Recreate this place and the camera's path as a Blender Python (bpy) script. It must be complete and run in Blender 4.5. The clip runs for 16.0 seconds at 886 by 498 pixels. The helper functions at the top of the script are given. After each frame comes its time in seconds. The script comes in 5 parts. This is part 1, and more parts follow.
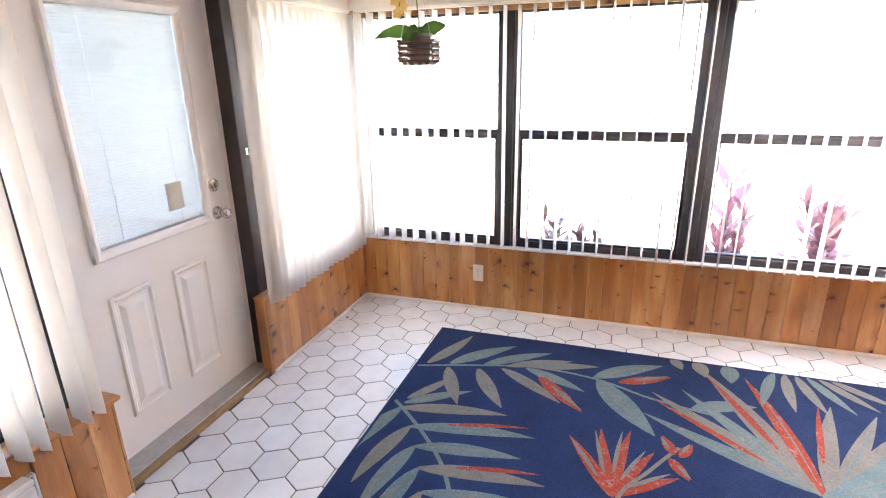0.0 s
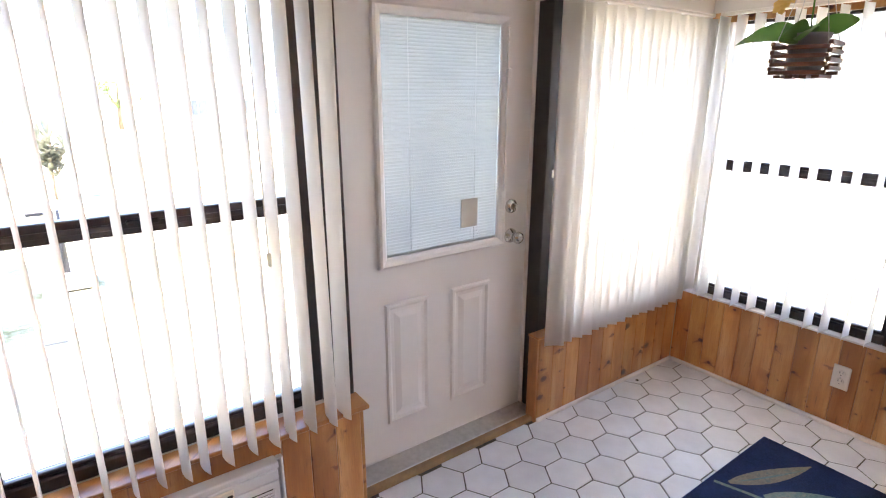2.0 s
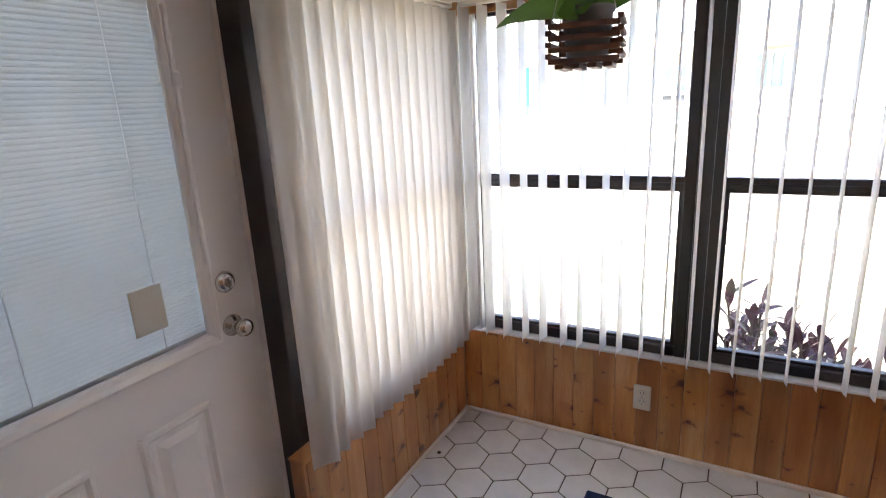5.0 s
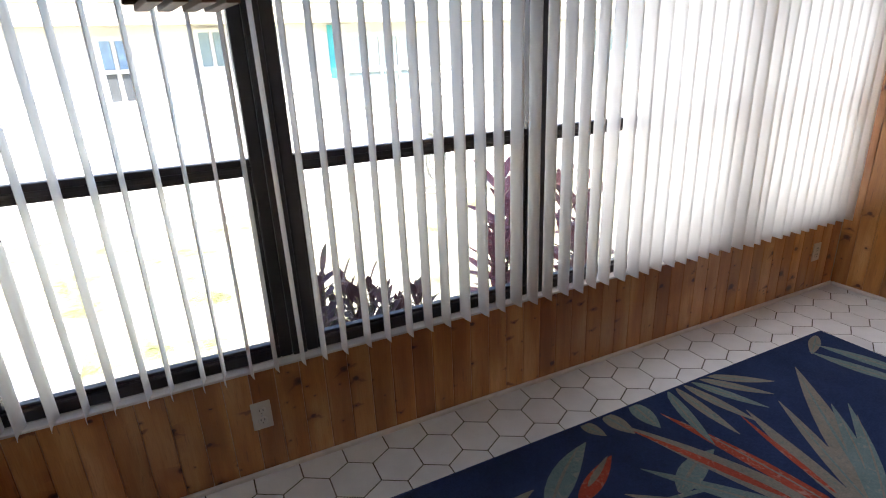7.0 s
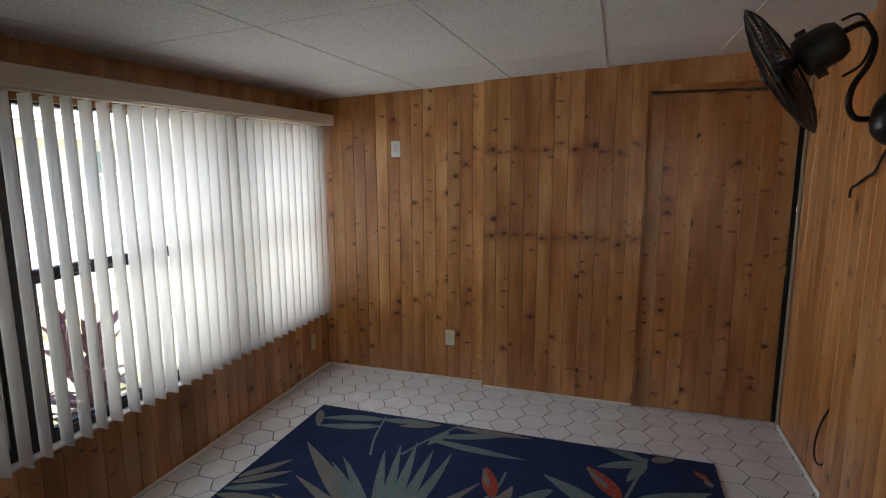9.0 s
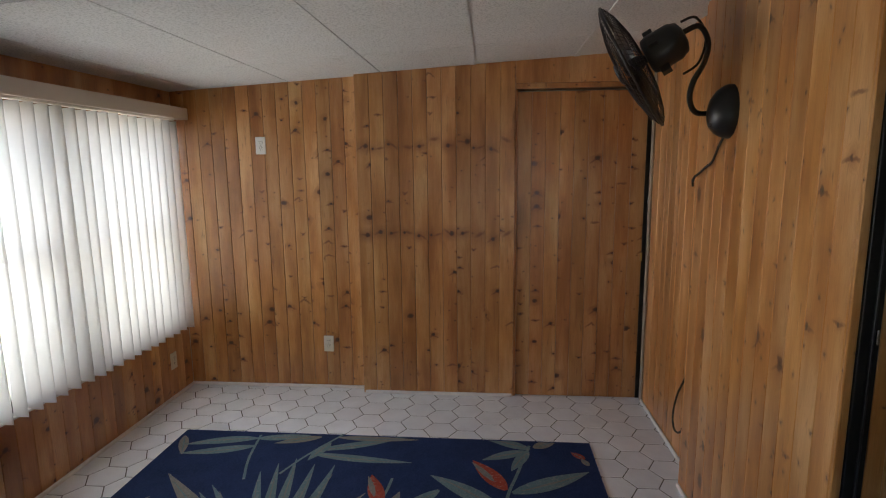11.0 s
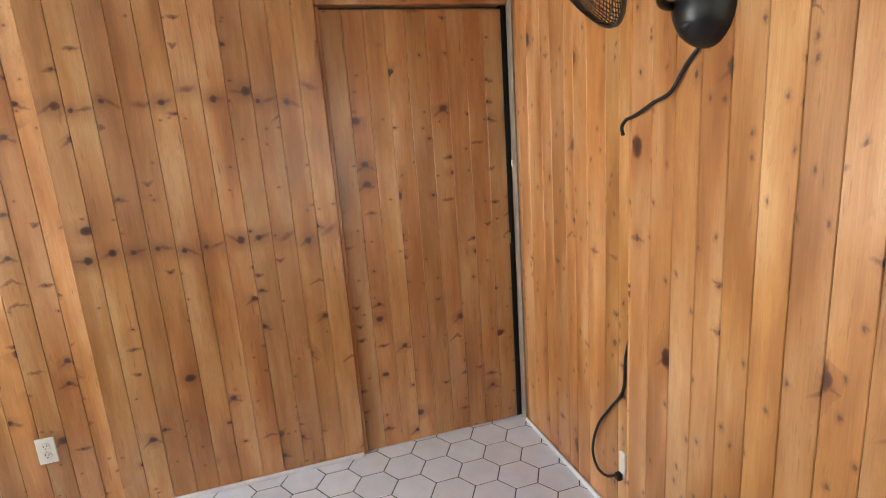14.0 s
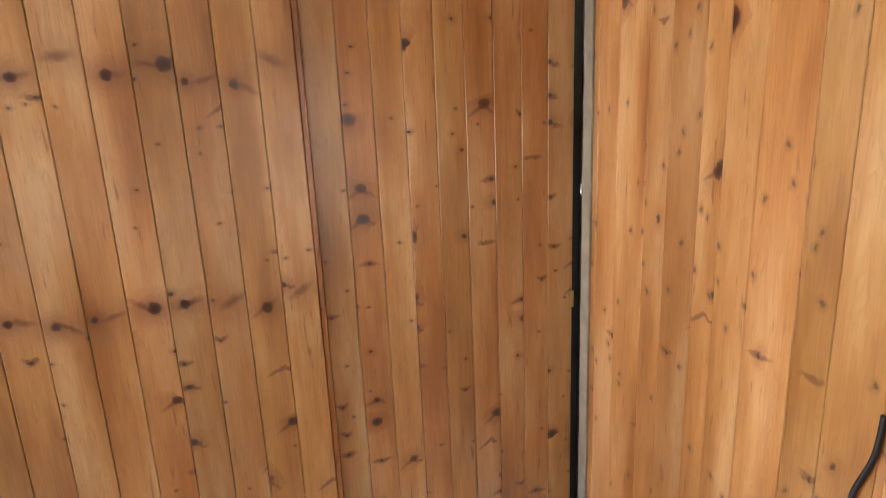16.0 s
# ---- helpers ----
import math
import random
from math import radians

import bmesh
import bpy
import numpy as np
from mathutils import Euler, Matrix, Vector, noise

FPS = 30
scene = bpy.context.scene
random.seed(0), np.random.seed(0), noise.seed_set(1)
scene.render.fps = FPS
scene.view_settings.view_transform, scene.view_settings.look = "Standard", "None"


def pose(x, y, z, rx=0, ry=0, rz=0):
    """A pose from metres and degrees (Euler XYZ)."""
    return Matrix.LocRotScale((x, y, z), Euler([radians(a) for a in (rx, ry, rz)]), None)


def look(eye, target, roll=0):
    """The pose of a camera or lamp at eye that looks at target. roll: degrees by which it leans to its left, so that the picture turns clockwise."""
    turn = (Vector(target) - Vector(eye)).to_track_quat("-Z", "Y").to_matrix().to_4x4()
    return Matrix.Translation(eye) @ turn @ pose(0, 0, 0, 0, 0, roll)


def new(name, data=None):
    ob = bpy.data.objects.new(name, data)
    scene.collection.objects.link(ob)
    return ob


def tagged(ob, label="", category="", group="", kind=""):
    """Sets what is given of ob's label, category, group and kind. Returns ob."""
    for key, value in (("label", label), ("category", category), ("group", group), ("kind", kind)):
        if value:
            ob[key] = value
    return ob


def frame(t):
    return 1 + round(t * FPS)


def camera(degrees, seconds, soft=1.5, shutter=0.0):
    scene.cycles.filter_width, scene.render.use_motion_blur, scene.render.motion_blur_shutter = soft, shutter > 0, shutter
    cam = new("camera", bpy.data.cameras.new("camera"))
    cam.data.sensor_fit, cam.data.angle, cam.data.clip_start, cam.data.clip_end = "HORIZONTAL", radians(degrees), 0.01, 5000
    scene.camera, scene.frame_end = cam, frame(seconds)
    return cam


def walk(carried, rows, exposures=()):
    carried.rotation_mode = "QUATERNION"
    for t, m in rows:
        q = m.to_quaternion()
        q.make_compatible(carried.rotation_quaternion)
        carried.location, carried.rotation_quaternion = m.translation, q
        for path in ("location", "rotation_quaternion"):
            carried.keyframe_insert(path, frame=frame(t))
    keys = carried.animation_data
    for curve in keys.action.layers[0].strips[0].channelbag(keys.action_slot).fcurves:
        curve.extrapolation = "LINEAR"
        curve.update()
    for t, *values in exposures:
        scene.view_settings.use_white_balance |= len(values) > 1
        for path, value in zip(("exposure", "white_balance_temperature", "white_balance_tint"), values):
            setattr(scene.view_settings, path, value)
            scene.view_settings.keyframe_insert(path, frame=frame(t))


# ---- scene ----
cam = camera(79.0, 16.0, soft=1.1)
PATH = [
    (0, (-0.091, 0.092, 1.528), (-0.708, 1.885, 0.893), -1.1),
    (0.5, (-0.17, 0.222, 1.513), (-0.928, 1.962, 0.88), -3.8),
    (1, (-0.209, 0.293, 1.494), (-1.149, 1.946, 0.875), -2.5),
    (1.5, (-0.187, 0.462, 1.488), (-1.453, 1.927, 0.989), -0.7),
    (2, (-0.221, 0.525, 1.504), (-1.783, 1.643, 0.946), 0.0),
    (2.5, (-0.25, 0.514, 1.495), (-1.839, 1.565, 0.887), 0.2),
    (3, (-0.259, 0.564, 1.506), (-1.823, 1.642, 0.879), -0.4),
    (3.2, (-0.266, 0.597, 1.499), (-1.823, 1.686, 0.876), -0.3),
    (5.5, (-0.832, 1.269, 1.483), (-1.42, 3.099, 0.93), -4.1),
    (6, (-0.951, 1.369, 1.464), (-1.144, 3.267, 0.864), -4.0),
    (6.5, (-0.945, 1.494, 1.457), (-0.737, 3.38, 0.823), -3.2),
    (7, (-1.021, 1.487, 1.464), (-0.226, 3.194, 0.789), -2.5),
    (7.5, (-1.071, 1.401, 1.498), (0.139, 2.884, 0.916), -1.1),
    (8, (-1.081, 1.28, 1.52), (0.363, 2.566, 1.008), -1.0),
    (8.5, (-1.11, 1.174, 1.537), (0.561, 2.203, 1.155), 0.3),
    (9, (-1.105, 1.138, 1.595), (0.773, 1.747, 1.276), -0.2),
    (9.5, (-1.147, 1.193, 1.573), (0.795, 1.567, 1.277), 0.2),
    (10, (-1.084, 1.133, 1.576), (0.877, 1.397, 1.279), -0.0),
    (12.3, (-0.808, 1.217, 1.528), (1.149, 1.051, 1.151), -2.2),
    (12.5, (-0.729, 1.248, 1.529), (1.21, 0.943, 1.141), -2.3),
    (13, (-0.485, 1.27, 1.517), (1.405, 0.788, 1.076), -3.7),
    (13.5, (-0.181, 1.223, 1.5), (1.704, 0.726, 1.052), -2.8),
    (14, (0.125, 1.219, 1.513), (1.992, 0.661, 1.064), -4.1),
    (14.5, (0.393, 1.187, 1.513), (2.249, 0.581, 1.078), -3.2),
    (15, (0.622, 1.122, 1.524), (2.502, 0.602, 1.08), -1.3),
    (15.5, (0.827, 1.153, 1.527), (2.69, 0.576, 1.086), -2.4),
    (16, (0.994, 1.083, 1.522), (2.853, 0.492, 1.083), -2.5),
]
walk(cam, [(t, look(eye, target, roll)) for t, eye, target, roll in PATH],
     exposures=[(0, 4.65, 6500, 24), (1.5, 4.2, 6500, 24), (3.2, 3.75, 6500, 24), (5.3, 3.1, 6500, 24), (7, 2.25, 6450, 20), (8, 1.75, 6400, 16), (10, 1.65, 6500, 14), (12.3, 2.85, 6400, 15), (16, 3.5, 6400, 15)])

# ---------- world and sun ----------
world = bpy.data.worlds.new("sky_world")
scene.world = world
world.use_nodes = True
wn = world.node_tree.nodes
sky = wn.new("ShaderNodeTexSky")
sky.sky_type, sky.sun_disc = "NISHITA", False
sky.sun_elevation, sky.sun_rotation = radians(58), radians(165)
world.node_tree.links.new(sky.outputs[0], wn["Background"].inputs[0])
wn["Background"].inputs[1].default_value = 0.15
sun = new("sun", bpy.data.lights.new("sun", "SUN"))
sun.data.energy, sun.data.angle, sun.data.color = 5.0, radians(0.5), (1.0, 0.96, 0.9)
sun.matrix_world = look((1.5, -5.0, 9.0), (0, 0, 0))
# lamps added in the openings of the two shut-blind windows, boosting the sky light
for at, turn, size, watts in (((1.60, 3.42, 1.165), (-90, 0, 0), (1.66, 1.30), 8.0), ((-1.93, 2.755, 1.15), (0, -90, 0), (1.30, 0.84), 0.4)):
    pane_light = new("window_skylight", bpy.data.lights.new("window_skylight", "AREA"))
    pane_light.data.shape, pane_light.data.size, pane_light.data.size_y = "RECTANGLE", *size
    pane_light.data.energy, pane_light.data.color = watts, (0.94, 0.98, 1.0)
    pane_light.matrix_world = pose(*at, *turn)


# ---------- materials ----------
class Mat:
    """A node material with short calls for the usual nodes."""

    def __init__(self, name, rough=0.6, metal=0.0, spec=0.5):
        self.m = bpy.data.materials.new(name)
        self.m.use_nodes = True
        self.t = self.m.node_tree
        self.b = self.t.nodes["Principled BSDF"]
        self.b.inputs["Roughness"].default_value = rough
        self.b.inputs["Metallic"].default_value = metal
        self.b.inputs["Specular IOR Level"].default_value = spec

    def n(self, kind, **inputs):
        node = self.t.nodes.new("ShaderNode" + kind)
        for key, value in inputs.items():
            self.put(node, key.replace("_", " "), value)
        return node

    def put(self, node, key, value):
        sock = node.inputs[int(key[1:])] if key[0] == "i" and key[1:].isdigit() else node.inputs[key]
        if isinstance(value, bpy.types.NodeSocket):
            self.t.links.new(value, sock)
        else:
            sock.default_value = value

    def coords(self, scale=(1, 1, 1), shift=None):
        """Object coordinates, moved by a random amount for each object."""
        tc = self.n("TexCoord").outputs["Object"]
        if shift:
            rnd = self.n("ObjectInfo").outputs["Random"]
            tc = self.n("VectorMath", i0=tc, i1=self.math("MULTIPLY", rnd, shift)).outputs[0]
        return self.n("Mapping", Vector=tc, Scale=scale).outputs[0]

    def vec(self, op, a, b):
        node = self.n("VectorMath", i0=a, i1=b)
        node.operation = op
        return node.outputs[0]

    def math(self, op, a, b=0.0, c=0.0):
        node = self.t.nodes.new("ShaderNodeMath")
        node.operation = op
        for i, v in enumerate((a, b, c)):
            if isinstance(v, bpy.types.NodeSocket):
                self.t.links.new(v, node.inputs[i])
            else:
                node.inputs[i].default_value = v
        return node.outputs[0]

    def noise(self, vec, scale, detail=4.0, rough=0.55, dist=0.0):
        return self.n("TexNoise", Vector=vec, Scale=scale, Detail=detail, Roughness=rough, Distortion=dist).outputs[0]

    def ramp(self, fac, stops):
        node = self.n("ValToRGB", Fac=fac)
        el = node.color_ramp.elements
        while len(el) < len(stops):
            el.new(0.5)
        for e, (p, c) in zip(el, stops):
            e.position, e.color = p, (*c, 1) if len(c) == 3 else c
        return node.outputs[0]

    def mix(self, fac, a, b, mode="MIX"):
        node = self.t.nodes.new("ShaderNodeMix")
        node.data_type, node.blend_type = "RGBA", mode
        for i, v in ((0, fac), (6, a), (7, b)):
            if isinstance(v, bpy.types.NodeSocket):
                self.t.links.new(v, node.inputs[i])
            else:
                node.inputs[i].default_value = (*v, 1) if isinstance(v, tuple) and len(v) == 3 else v
        return node.outputs[2]

    def color(self, c):
        self.put(self.b, "Base Color", c if isinstance(c, bpy.types.NodeSocket) else (*c, 1))
        return self

    def bump(self, height, strength=0.3, distance=0.002):
        self.put(self.b, "Normal", self.n("Bump", Strength=strength, Distance=distance, Height=height).outputs[0])
        return self


def plain(name, c, rough=0.5, metal=0.0, vary=0.08, scale=18.0, bump=0.08, spec=0.5):
    """A plain surface with slight mottling at two scales and a fine relief."""
    m = Mat(name, rough, metal, spec)
    v = m.coords()
    f = m.math("ADD", m.math("MULTIPLY", m.noise(v, scale), 0.5), m.math("MULTIPLY", m.noise(v, scale * 0.14), 0.5))
    lo, hi = tuple(x * (1 - vary) for x in c), tuple(min(1, x * (1 + vary)) for x in c)
    m.color(m.ramp(f, [(0.3, lo), (0.7, hi)]))
    m.bump(m.noise(v, scale * 9), bump, 0.001)
    return m.m


def pine_material(name, rows, keep=0.77, stretch=1.25, pins=0.92):
    """Knotty pine boards: long grain, rings round the knots, scattered knots, and whorls of knots at given heights."""
    m = Mat(name, 0.42, 0, 0.36)
    m.put(m.b, "Coat Weight", 0.85)
    m.put(m.b, "Coat Roughness", 0.30)
    rnd = m.n("ObjectInfo").outputs["Random"]
    raw = m.n("TexCoord").outputs["Object"]
    sep = m.n("SeparateXYZ", Vector=raw)
    x, z = m.math("ADD", sep.outputs[0], sep.outputs[1]), sep.outputs[2]
    off = m.math("MULTIPLY", rnd, 37.0)
    vec = m.n("CombineXYZ", X=m.math("ADD", x, off), Y=m.math("MULTIPLY", rnd, 11.0), Z=z).outputs[0]
    warp = m.noise(m.n("Mapping", Vector=vec, Scale=(2, 2, 2)).outputs[0], 2.0, 2)
    grain_v = m.n("Mapping", Vector=vec, Scale=(1, 1, 0.03)).outputs[0]
    fine = m.noise(grain_v, 260.0, 4, 0.6)
    rings = m.noise(m.n("Mapping", Vector=vec, Scale=(1, 1, 0.09)).outputs[0], 46.0, 2, 0.5, 1.4)
    # scattered knots
    rag = m.noise(vec, 55.0, 2)
    wob = m.math("ADD", m.math("MULTIPLY", m.math("SUBTRACT", warp, 0.5), 0.05), m.math("MULTIPLY", m.math("SUBTRACT", rag, 0.5), 0.020))
    flat = m.n("CombineXYZ", X=m.math("ADD", m.math("ADD", x, off), wob), Y=m.math("MULTIPLY", m.math("MULTIPLY_ADD", rnd, 23.0, z), stretch)).outputs[0]
    vor = m.n("TexVoronoi", Vector=flat, Scale=9.0, Randomness=1.0)
    vor.voronoi_dimensions = "2D"
    pick = m.n("SeparateColor", Color=vor.outputs["Color"])
    dist = m.math("ADD", vor.outputs["Distance"], m.math("MULTIPLY", m.math("LESS_THAN", pick.outputs[0], keep), 3.0))
    dist = m.math("ADD", dist, m.math("MULTIPLY", m.math("SUBTRACT", warp, 0.5), 0.08))
    size = m.math("MULTIPLY_ADD", m.math("POWER", pick.outputs[1], 3.0), 0.20, 0.045)
    d = m.math("DIVIDE", dist, size)
    smear = 0.0
    for i, h in enumerate(rows):
        jz = m.math("SUBTRACT", m.math("FRACT", m.math("MULTIPLY", rnd, 17.3 + 7 * i)), 0.5)
        jx = m.math("SUBTRACT", m.math("FRACT", m.math("MULTIPLY", rnd, 5.7 + 3 * i)), 0.5)
        skip = m.math("LESS_THAN", m.math("FRACT", m.math("MULTIPLY", rnd, 41.0 + 13 * i)), 0.28)
        dz = m.math("SUBTRACT", m.math("MULTIPLY_ADD", rag, 0.016, z), m.math("MULTIPLY_ADD", jz, 0.07, h + 0.008))
        dx = m.math("ADD", m.math("SUBTRACT", x, m.math("MULTIPLY", jx, 0.06)), m.math("MULTIPLY", skip, 4.0))
        r = m.math("SQRT", m.math("ADD", m.math("MULTIPLY", dx, dx), m.math("MULTIPLY", dz, dz)))
        # a branch cut lengthwise shows as a slanted brown smear beside its knot
        lean = m.math("MULTIPLY", m.math("SUBTRACT", m.math("FRACT", m.math("MULTIPLY", rnd, 29.0 + 11 * i)), 0.5), 1.5)
        sx = m.math("DIVIDE", m.math("ADD", x, m.math("MULTIPLY", jx, 0.03)), 0.042)
        sz = m.math("DIVIDE", m.math("ADD", dz, m.math("MULTIPLY", x, lean)), m.math("MULTIPLY_ADD", skip, 0.006, 0.011))
        oval = m.math("SQRT", m.math("ADD", m.math("MULTIPLY", sx, sx), m.math("MULTIPLY", sz, sz)))
        smear = m.math("MAXIMUM", smear, m.math("SUBTRACT", 1.25, oval))
        # stain over the whole row
        row = m.math("MULTIPLY", m.math("SUBTRACT", 1.0, m.math("MULTIPLY", m.math("ABSOLUTE", dz), 16.0)), 0.32)
        smear = m.math("MAXIMUM", smear, m.math("MULTIPLY", row, m.math("MULTIPLY", warp, 2.0)))
        d = m.math("MINIMUM", d, m.math("DIVIDE", r, m.math("MULTIPLY_ADD", jx, 0.012, 0.0155)))
    # pale branches cut across show as crooked brown bars through the knot
    local = m.n("SeparateXYZ", Vector=m.vec("SUBTRACT", flat, vor.outputs["Position"]))
    lx, lz = local.outputs[0], m.math("DIVIDE", local.outputs[1], stretch)
    arch = m.math("ADD", m.math("MULTIPLY", m.math("ABSOLUTE", lx), m.math("MULTIPLY_ADD", pick.outputs[1], 1.5, -0.6)), m.math("MULTIPLY", m.math("SUBTRACT", rag, 0.5), 0.022))
    bx = m.math("DIVIDE", lx, m.math("MULTIPLY_ADD", pick.outputs[1], 0.030, 0.020))
    bz = m.math("DIVIDE", m.math("ADD", lz, arch), 0.0085)
    bar = m.math("SUBTRACT", 1.15, m.math("SQRT", m.math("ADD", m.math("MULTIPLY", bx, bx), m.math("MULTIPLY", bz, bz))))
    chosen = m.math("MULTIPLY", m.math("GREATER_THAN", pick.outputs[0], keep - 0.06), m.math("GREATER_THAN", pick.outputs[2], 0.45))
    bar = m.math("MULTIPLY", m.math("MINIMUM", m.math("MAXIMUM", m.math("MULTIPLY", bar, 1.6), 0.0), 1.0), chosen)
    knot = m.ramp(d, [(0.0, (0.95, 0.95, 0.95)), (0.72, (0.85, 0.85, 0.85)), (1.0, (0.0, 0.0, 0.0))])
    halo = m.math("MAXIMUM", m.math("SUBTRACT", 1.0, m.math("MULTIPLY", d, 0.27)), 0.0)
    # growth rings bend round the knots
    bend = m.math("ADD", rings, m.math("MULTIPLY", halo, 0.7))
    band = m.math("FRACT", m.math("MULTIPLY", bend, 5.0))
    late = m.math("POWER", band, 3.0)
    slow = m.noise(m.n("Mapping", Vector=vec, Scale=(1, 1, 0.16)).outputs[0], 9.0, 3)
    tone = m.math("ADD", m.math("MULTIPLY", slow, 0.84), m.math("MULTIPLY", fine, 0.16))
    wood = m.ramp(tone, [(0.36, (0.38, 0.148, 0.034)), (0.5, (0.56, 0.260, 0.078)), (0.64, (0.69, 0.395, 0.172))])
    wood = m.mix(m.math("MULTIPLY", late, 0.26), wood, (0.36, 0.135, 0.030))
    wood = m.mix(m.math("MULTIPLY", m.math("POWER", halo, 1.4), 0.72), wood, (0.26, 0.082, 0.017))
    if rows:
        wood = m.mix(m.math("MULTIPLY", m.math("MINIMUM", m.math("MAXIMUM", smear, 0.0), 1.0), 0.85), wood, (0.20, 0.060, 0.018))
    wood = m.mix(m.math("MULTIPLY", bar, 0.8), wood, (0.21, 0.068, 0.022))
    # pin knots and short resin streaks
    pin = m.n("TexVoronoi", Vector=flat, Scale=24.0, Randomness=1.0)
    pin.voronoi_dimensions = "2D"
    pin_pick = m.n("SeparateColor", Color=pin.outputs["Color"]).outputs[2]
    pin_d = m.math("ADD", pin.outputs["Distance"], m.math("MULTIPLY", m.math("LESS_THAN", pin_pick, pins), 3.0))
    wood = m.mix(m.ramp(pin_d, [(0.06, (0.85, 0.85, 0.85)), (0.13, (0.3, 0.3, 0.3)), (0.30, (0, 0, 0))]), wood, (0.12, 0.040, 0.016))
    res = m.noise(m.n("Mapping", Vector=vec, Scale=(1, 1, 0.10)).outputs[0], 95.0, 2, 0.5)
    wood = m.mix(m.ramp(res, [(0.66, (0, 0, 0)), (0.76, (0.6, 0.6, 0.6))]), wood, (0.20, 0.075, 0.025))
    core = m.ramp(d, [(0.2, (0.035, 0.012, 0.009)), (0.7, (0.105, 0.027, 0.011))])
    wood = m.mix(knot, wood, core)
    stain = m.ramp(m.noise(m.n("Mapping", Vector=vec, Scale=(1, 1, 0.5)).outputs[0], 3.2, 3), [(0.35, (0.84, 0.77, 0.70)), (0.65, (1, 1, 1))])
    wood = m.mix(1.0, wood, stain, "MULTIPLY")
    shade = m.n("HueSaturation", Color=wood, Hue=m.math("MULTIPLY_ADD", m.math("FRACT", m.math("MULTIPLY", rnd, 9.1)), 0.006, 0.496), Value=m.math("MULTIPLY_ADD", rnd, 0.32, 0.84))
    m.color(shade.outputs[0])
    m.put(m.b, "Roughness", m.math("MULTIPLY_ADD", slow, 0.16, 0.26))
    m.bump(m.math("ADD", m.math("MULTIPLY", fine, 0.4), m.math("ADD", slow, m.math("MULTIPLY", knot, -0.3))), 0.25, 0.0015)
    return m.m


PINE = pine_material("knotty_pine", (), keep=0.73, pins=0.96)
PINE_WHORL = pine_material("knotty_pine_with_whorls", (1.68, 1.09), keep=0.81, pins=0.965)
PINE_FLECK = pine_material("flecked_pine", (), keep=0.80, stretch=0.6, pins=0.84)


def tile_material():
    m = Mat("glazed_tile", 0.28, 0, 0.5)
    v = m.coords((1, 1, 1), 50.0)
    rnd = m.n("ObjectInfo").outputs["Random"]
    soft = m.noise(v, 9.0, 5)
    c = m.ramp(soft, [(0.3, (0.68, 0.69, 0.705)), (0.7, (0.78, 0.795, 0.81))])
    c = m.mix(m.ramp(m.noise(v, 70.0, 3), [(0.62, (0, 0, 0)), (0.75, (0.25, 0.25, 0.25))]), c, (0.60, 0.57, 0.52))
    m.color(m.n("HueSaturation", Color=c, Value=m.math("MULTIPLY_ADD", rnd, 0.08, 0.94)).outputs[0])
    m.put(m.b, "Roughness", m.math("MULTIPLY_ADD", soft, 0.25, 0.22))
    return m.bump(m.noise(v, 35.0, 3), 0.12, 0.0015).m


TILE = tile_material()
GROUT = plain("dark_grout", (0.10, 0.09, 0.075), 0.95, vary=0.3, scale=30, bump=0.4)
WHITE_PAINT = plain("white_paint", (0.80, 0.79, 0.77), 0.38, vary=0.03, scale=8, bump=0.05)
TRIM_WHITE = plain("scuffed_white_trim", (0.74, 0.70, 0.66), 0.5, vary=0.14, scale=22, bump=0.1)
DOOR_WHITE = plain("white_door_enamel", (0.80, 0.80, 0.79), 0.36, vary=0.025, scale=5, bump=0.04)
BRONZE = plain("dark_bronze_aluminium", (0.042, 0.034, 0.035), 0.38, 0.2, vary=0.25, scale=14)
BLACK = plain("black_plastic_and_gap_shade", (0.012, 0.012, 0.013), 0.35, vary=0.2, scale=20)
RUBBER = plain("black_cable", (0.010, 0.010, 0.011), 0.55, vary=0.2, scale=40)
CHROME = plain("satin_nickel", (0.62, 0.60, 0.57), 0.25, 1.0, vary=0.06, scale=30)
BRASS = plain("aged_brass", (0.55, 0.40, 0.16), 0.32, 1.0, vary=0.15, scale=60)
IVORY = plain("ivory_plastic", (0.74, 0.69, 0.58), 0.4, vary=0.03)
SLOT = plain("dark_slot", (0.03, 0.028, 0.025), 0.7)
ALU = plain("worn_aluminium", (0.55, 0.54, 0.52), 0.42, 0.8, vary=0.2, scale=40, bump=0.2)
AGED = plain("greyed_pine", (0.34, 0.27, 0.20), 0.6, vary=0.25, scale=24, bump=0.2)
OAK = plain("worn_oak", (0.30, 0.19, 0.085), 0.55, vary=0.3, scale=30, bump=0.25)
AC_WHITE = plain("ac_plastic", (0.70, 0.71, 0.71), 0.45, vary=0.03)
AC_GREY = plain("ac_grey_plastic", (0.42, 0.43, 0.44), 0.5, vary=0.06)
PAPER = plain("faded_paper", (0.55, 0.53, 0.46), 0.8, vary=0.08)
VALANCE = plain("cream_vinyl", (0.72, 0.66, 0.56), 0.45, vary=0.03, scale=4)
APPLIANCE = plain("appliance_enamel", (0.72, 0.74, 0.77), 0.25, vary=0.02, scale=3)
TAN_WALL = plain("tan_wall", (0.36, 0.29, 0.20), 0.8, vary=0.06, scale=6)
DRYWALL = plain("wall_core", (0.60, 0.56, 0.50), 0.85, vary=0.05, scale=6)


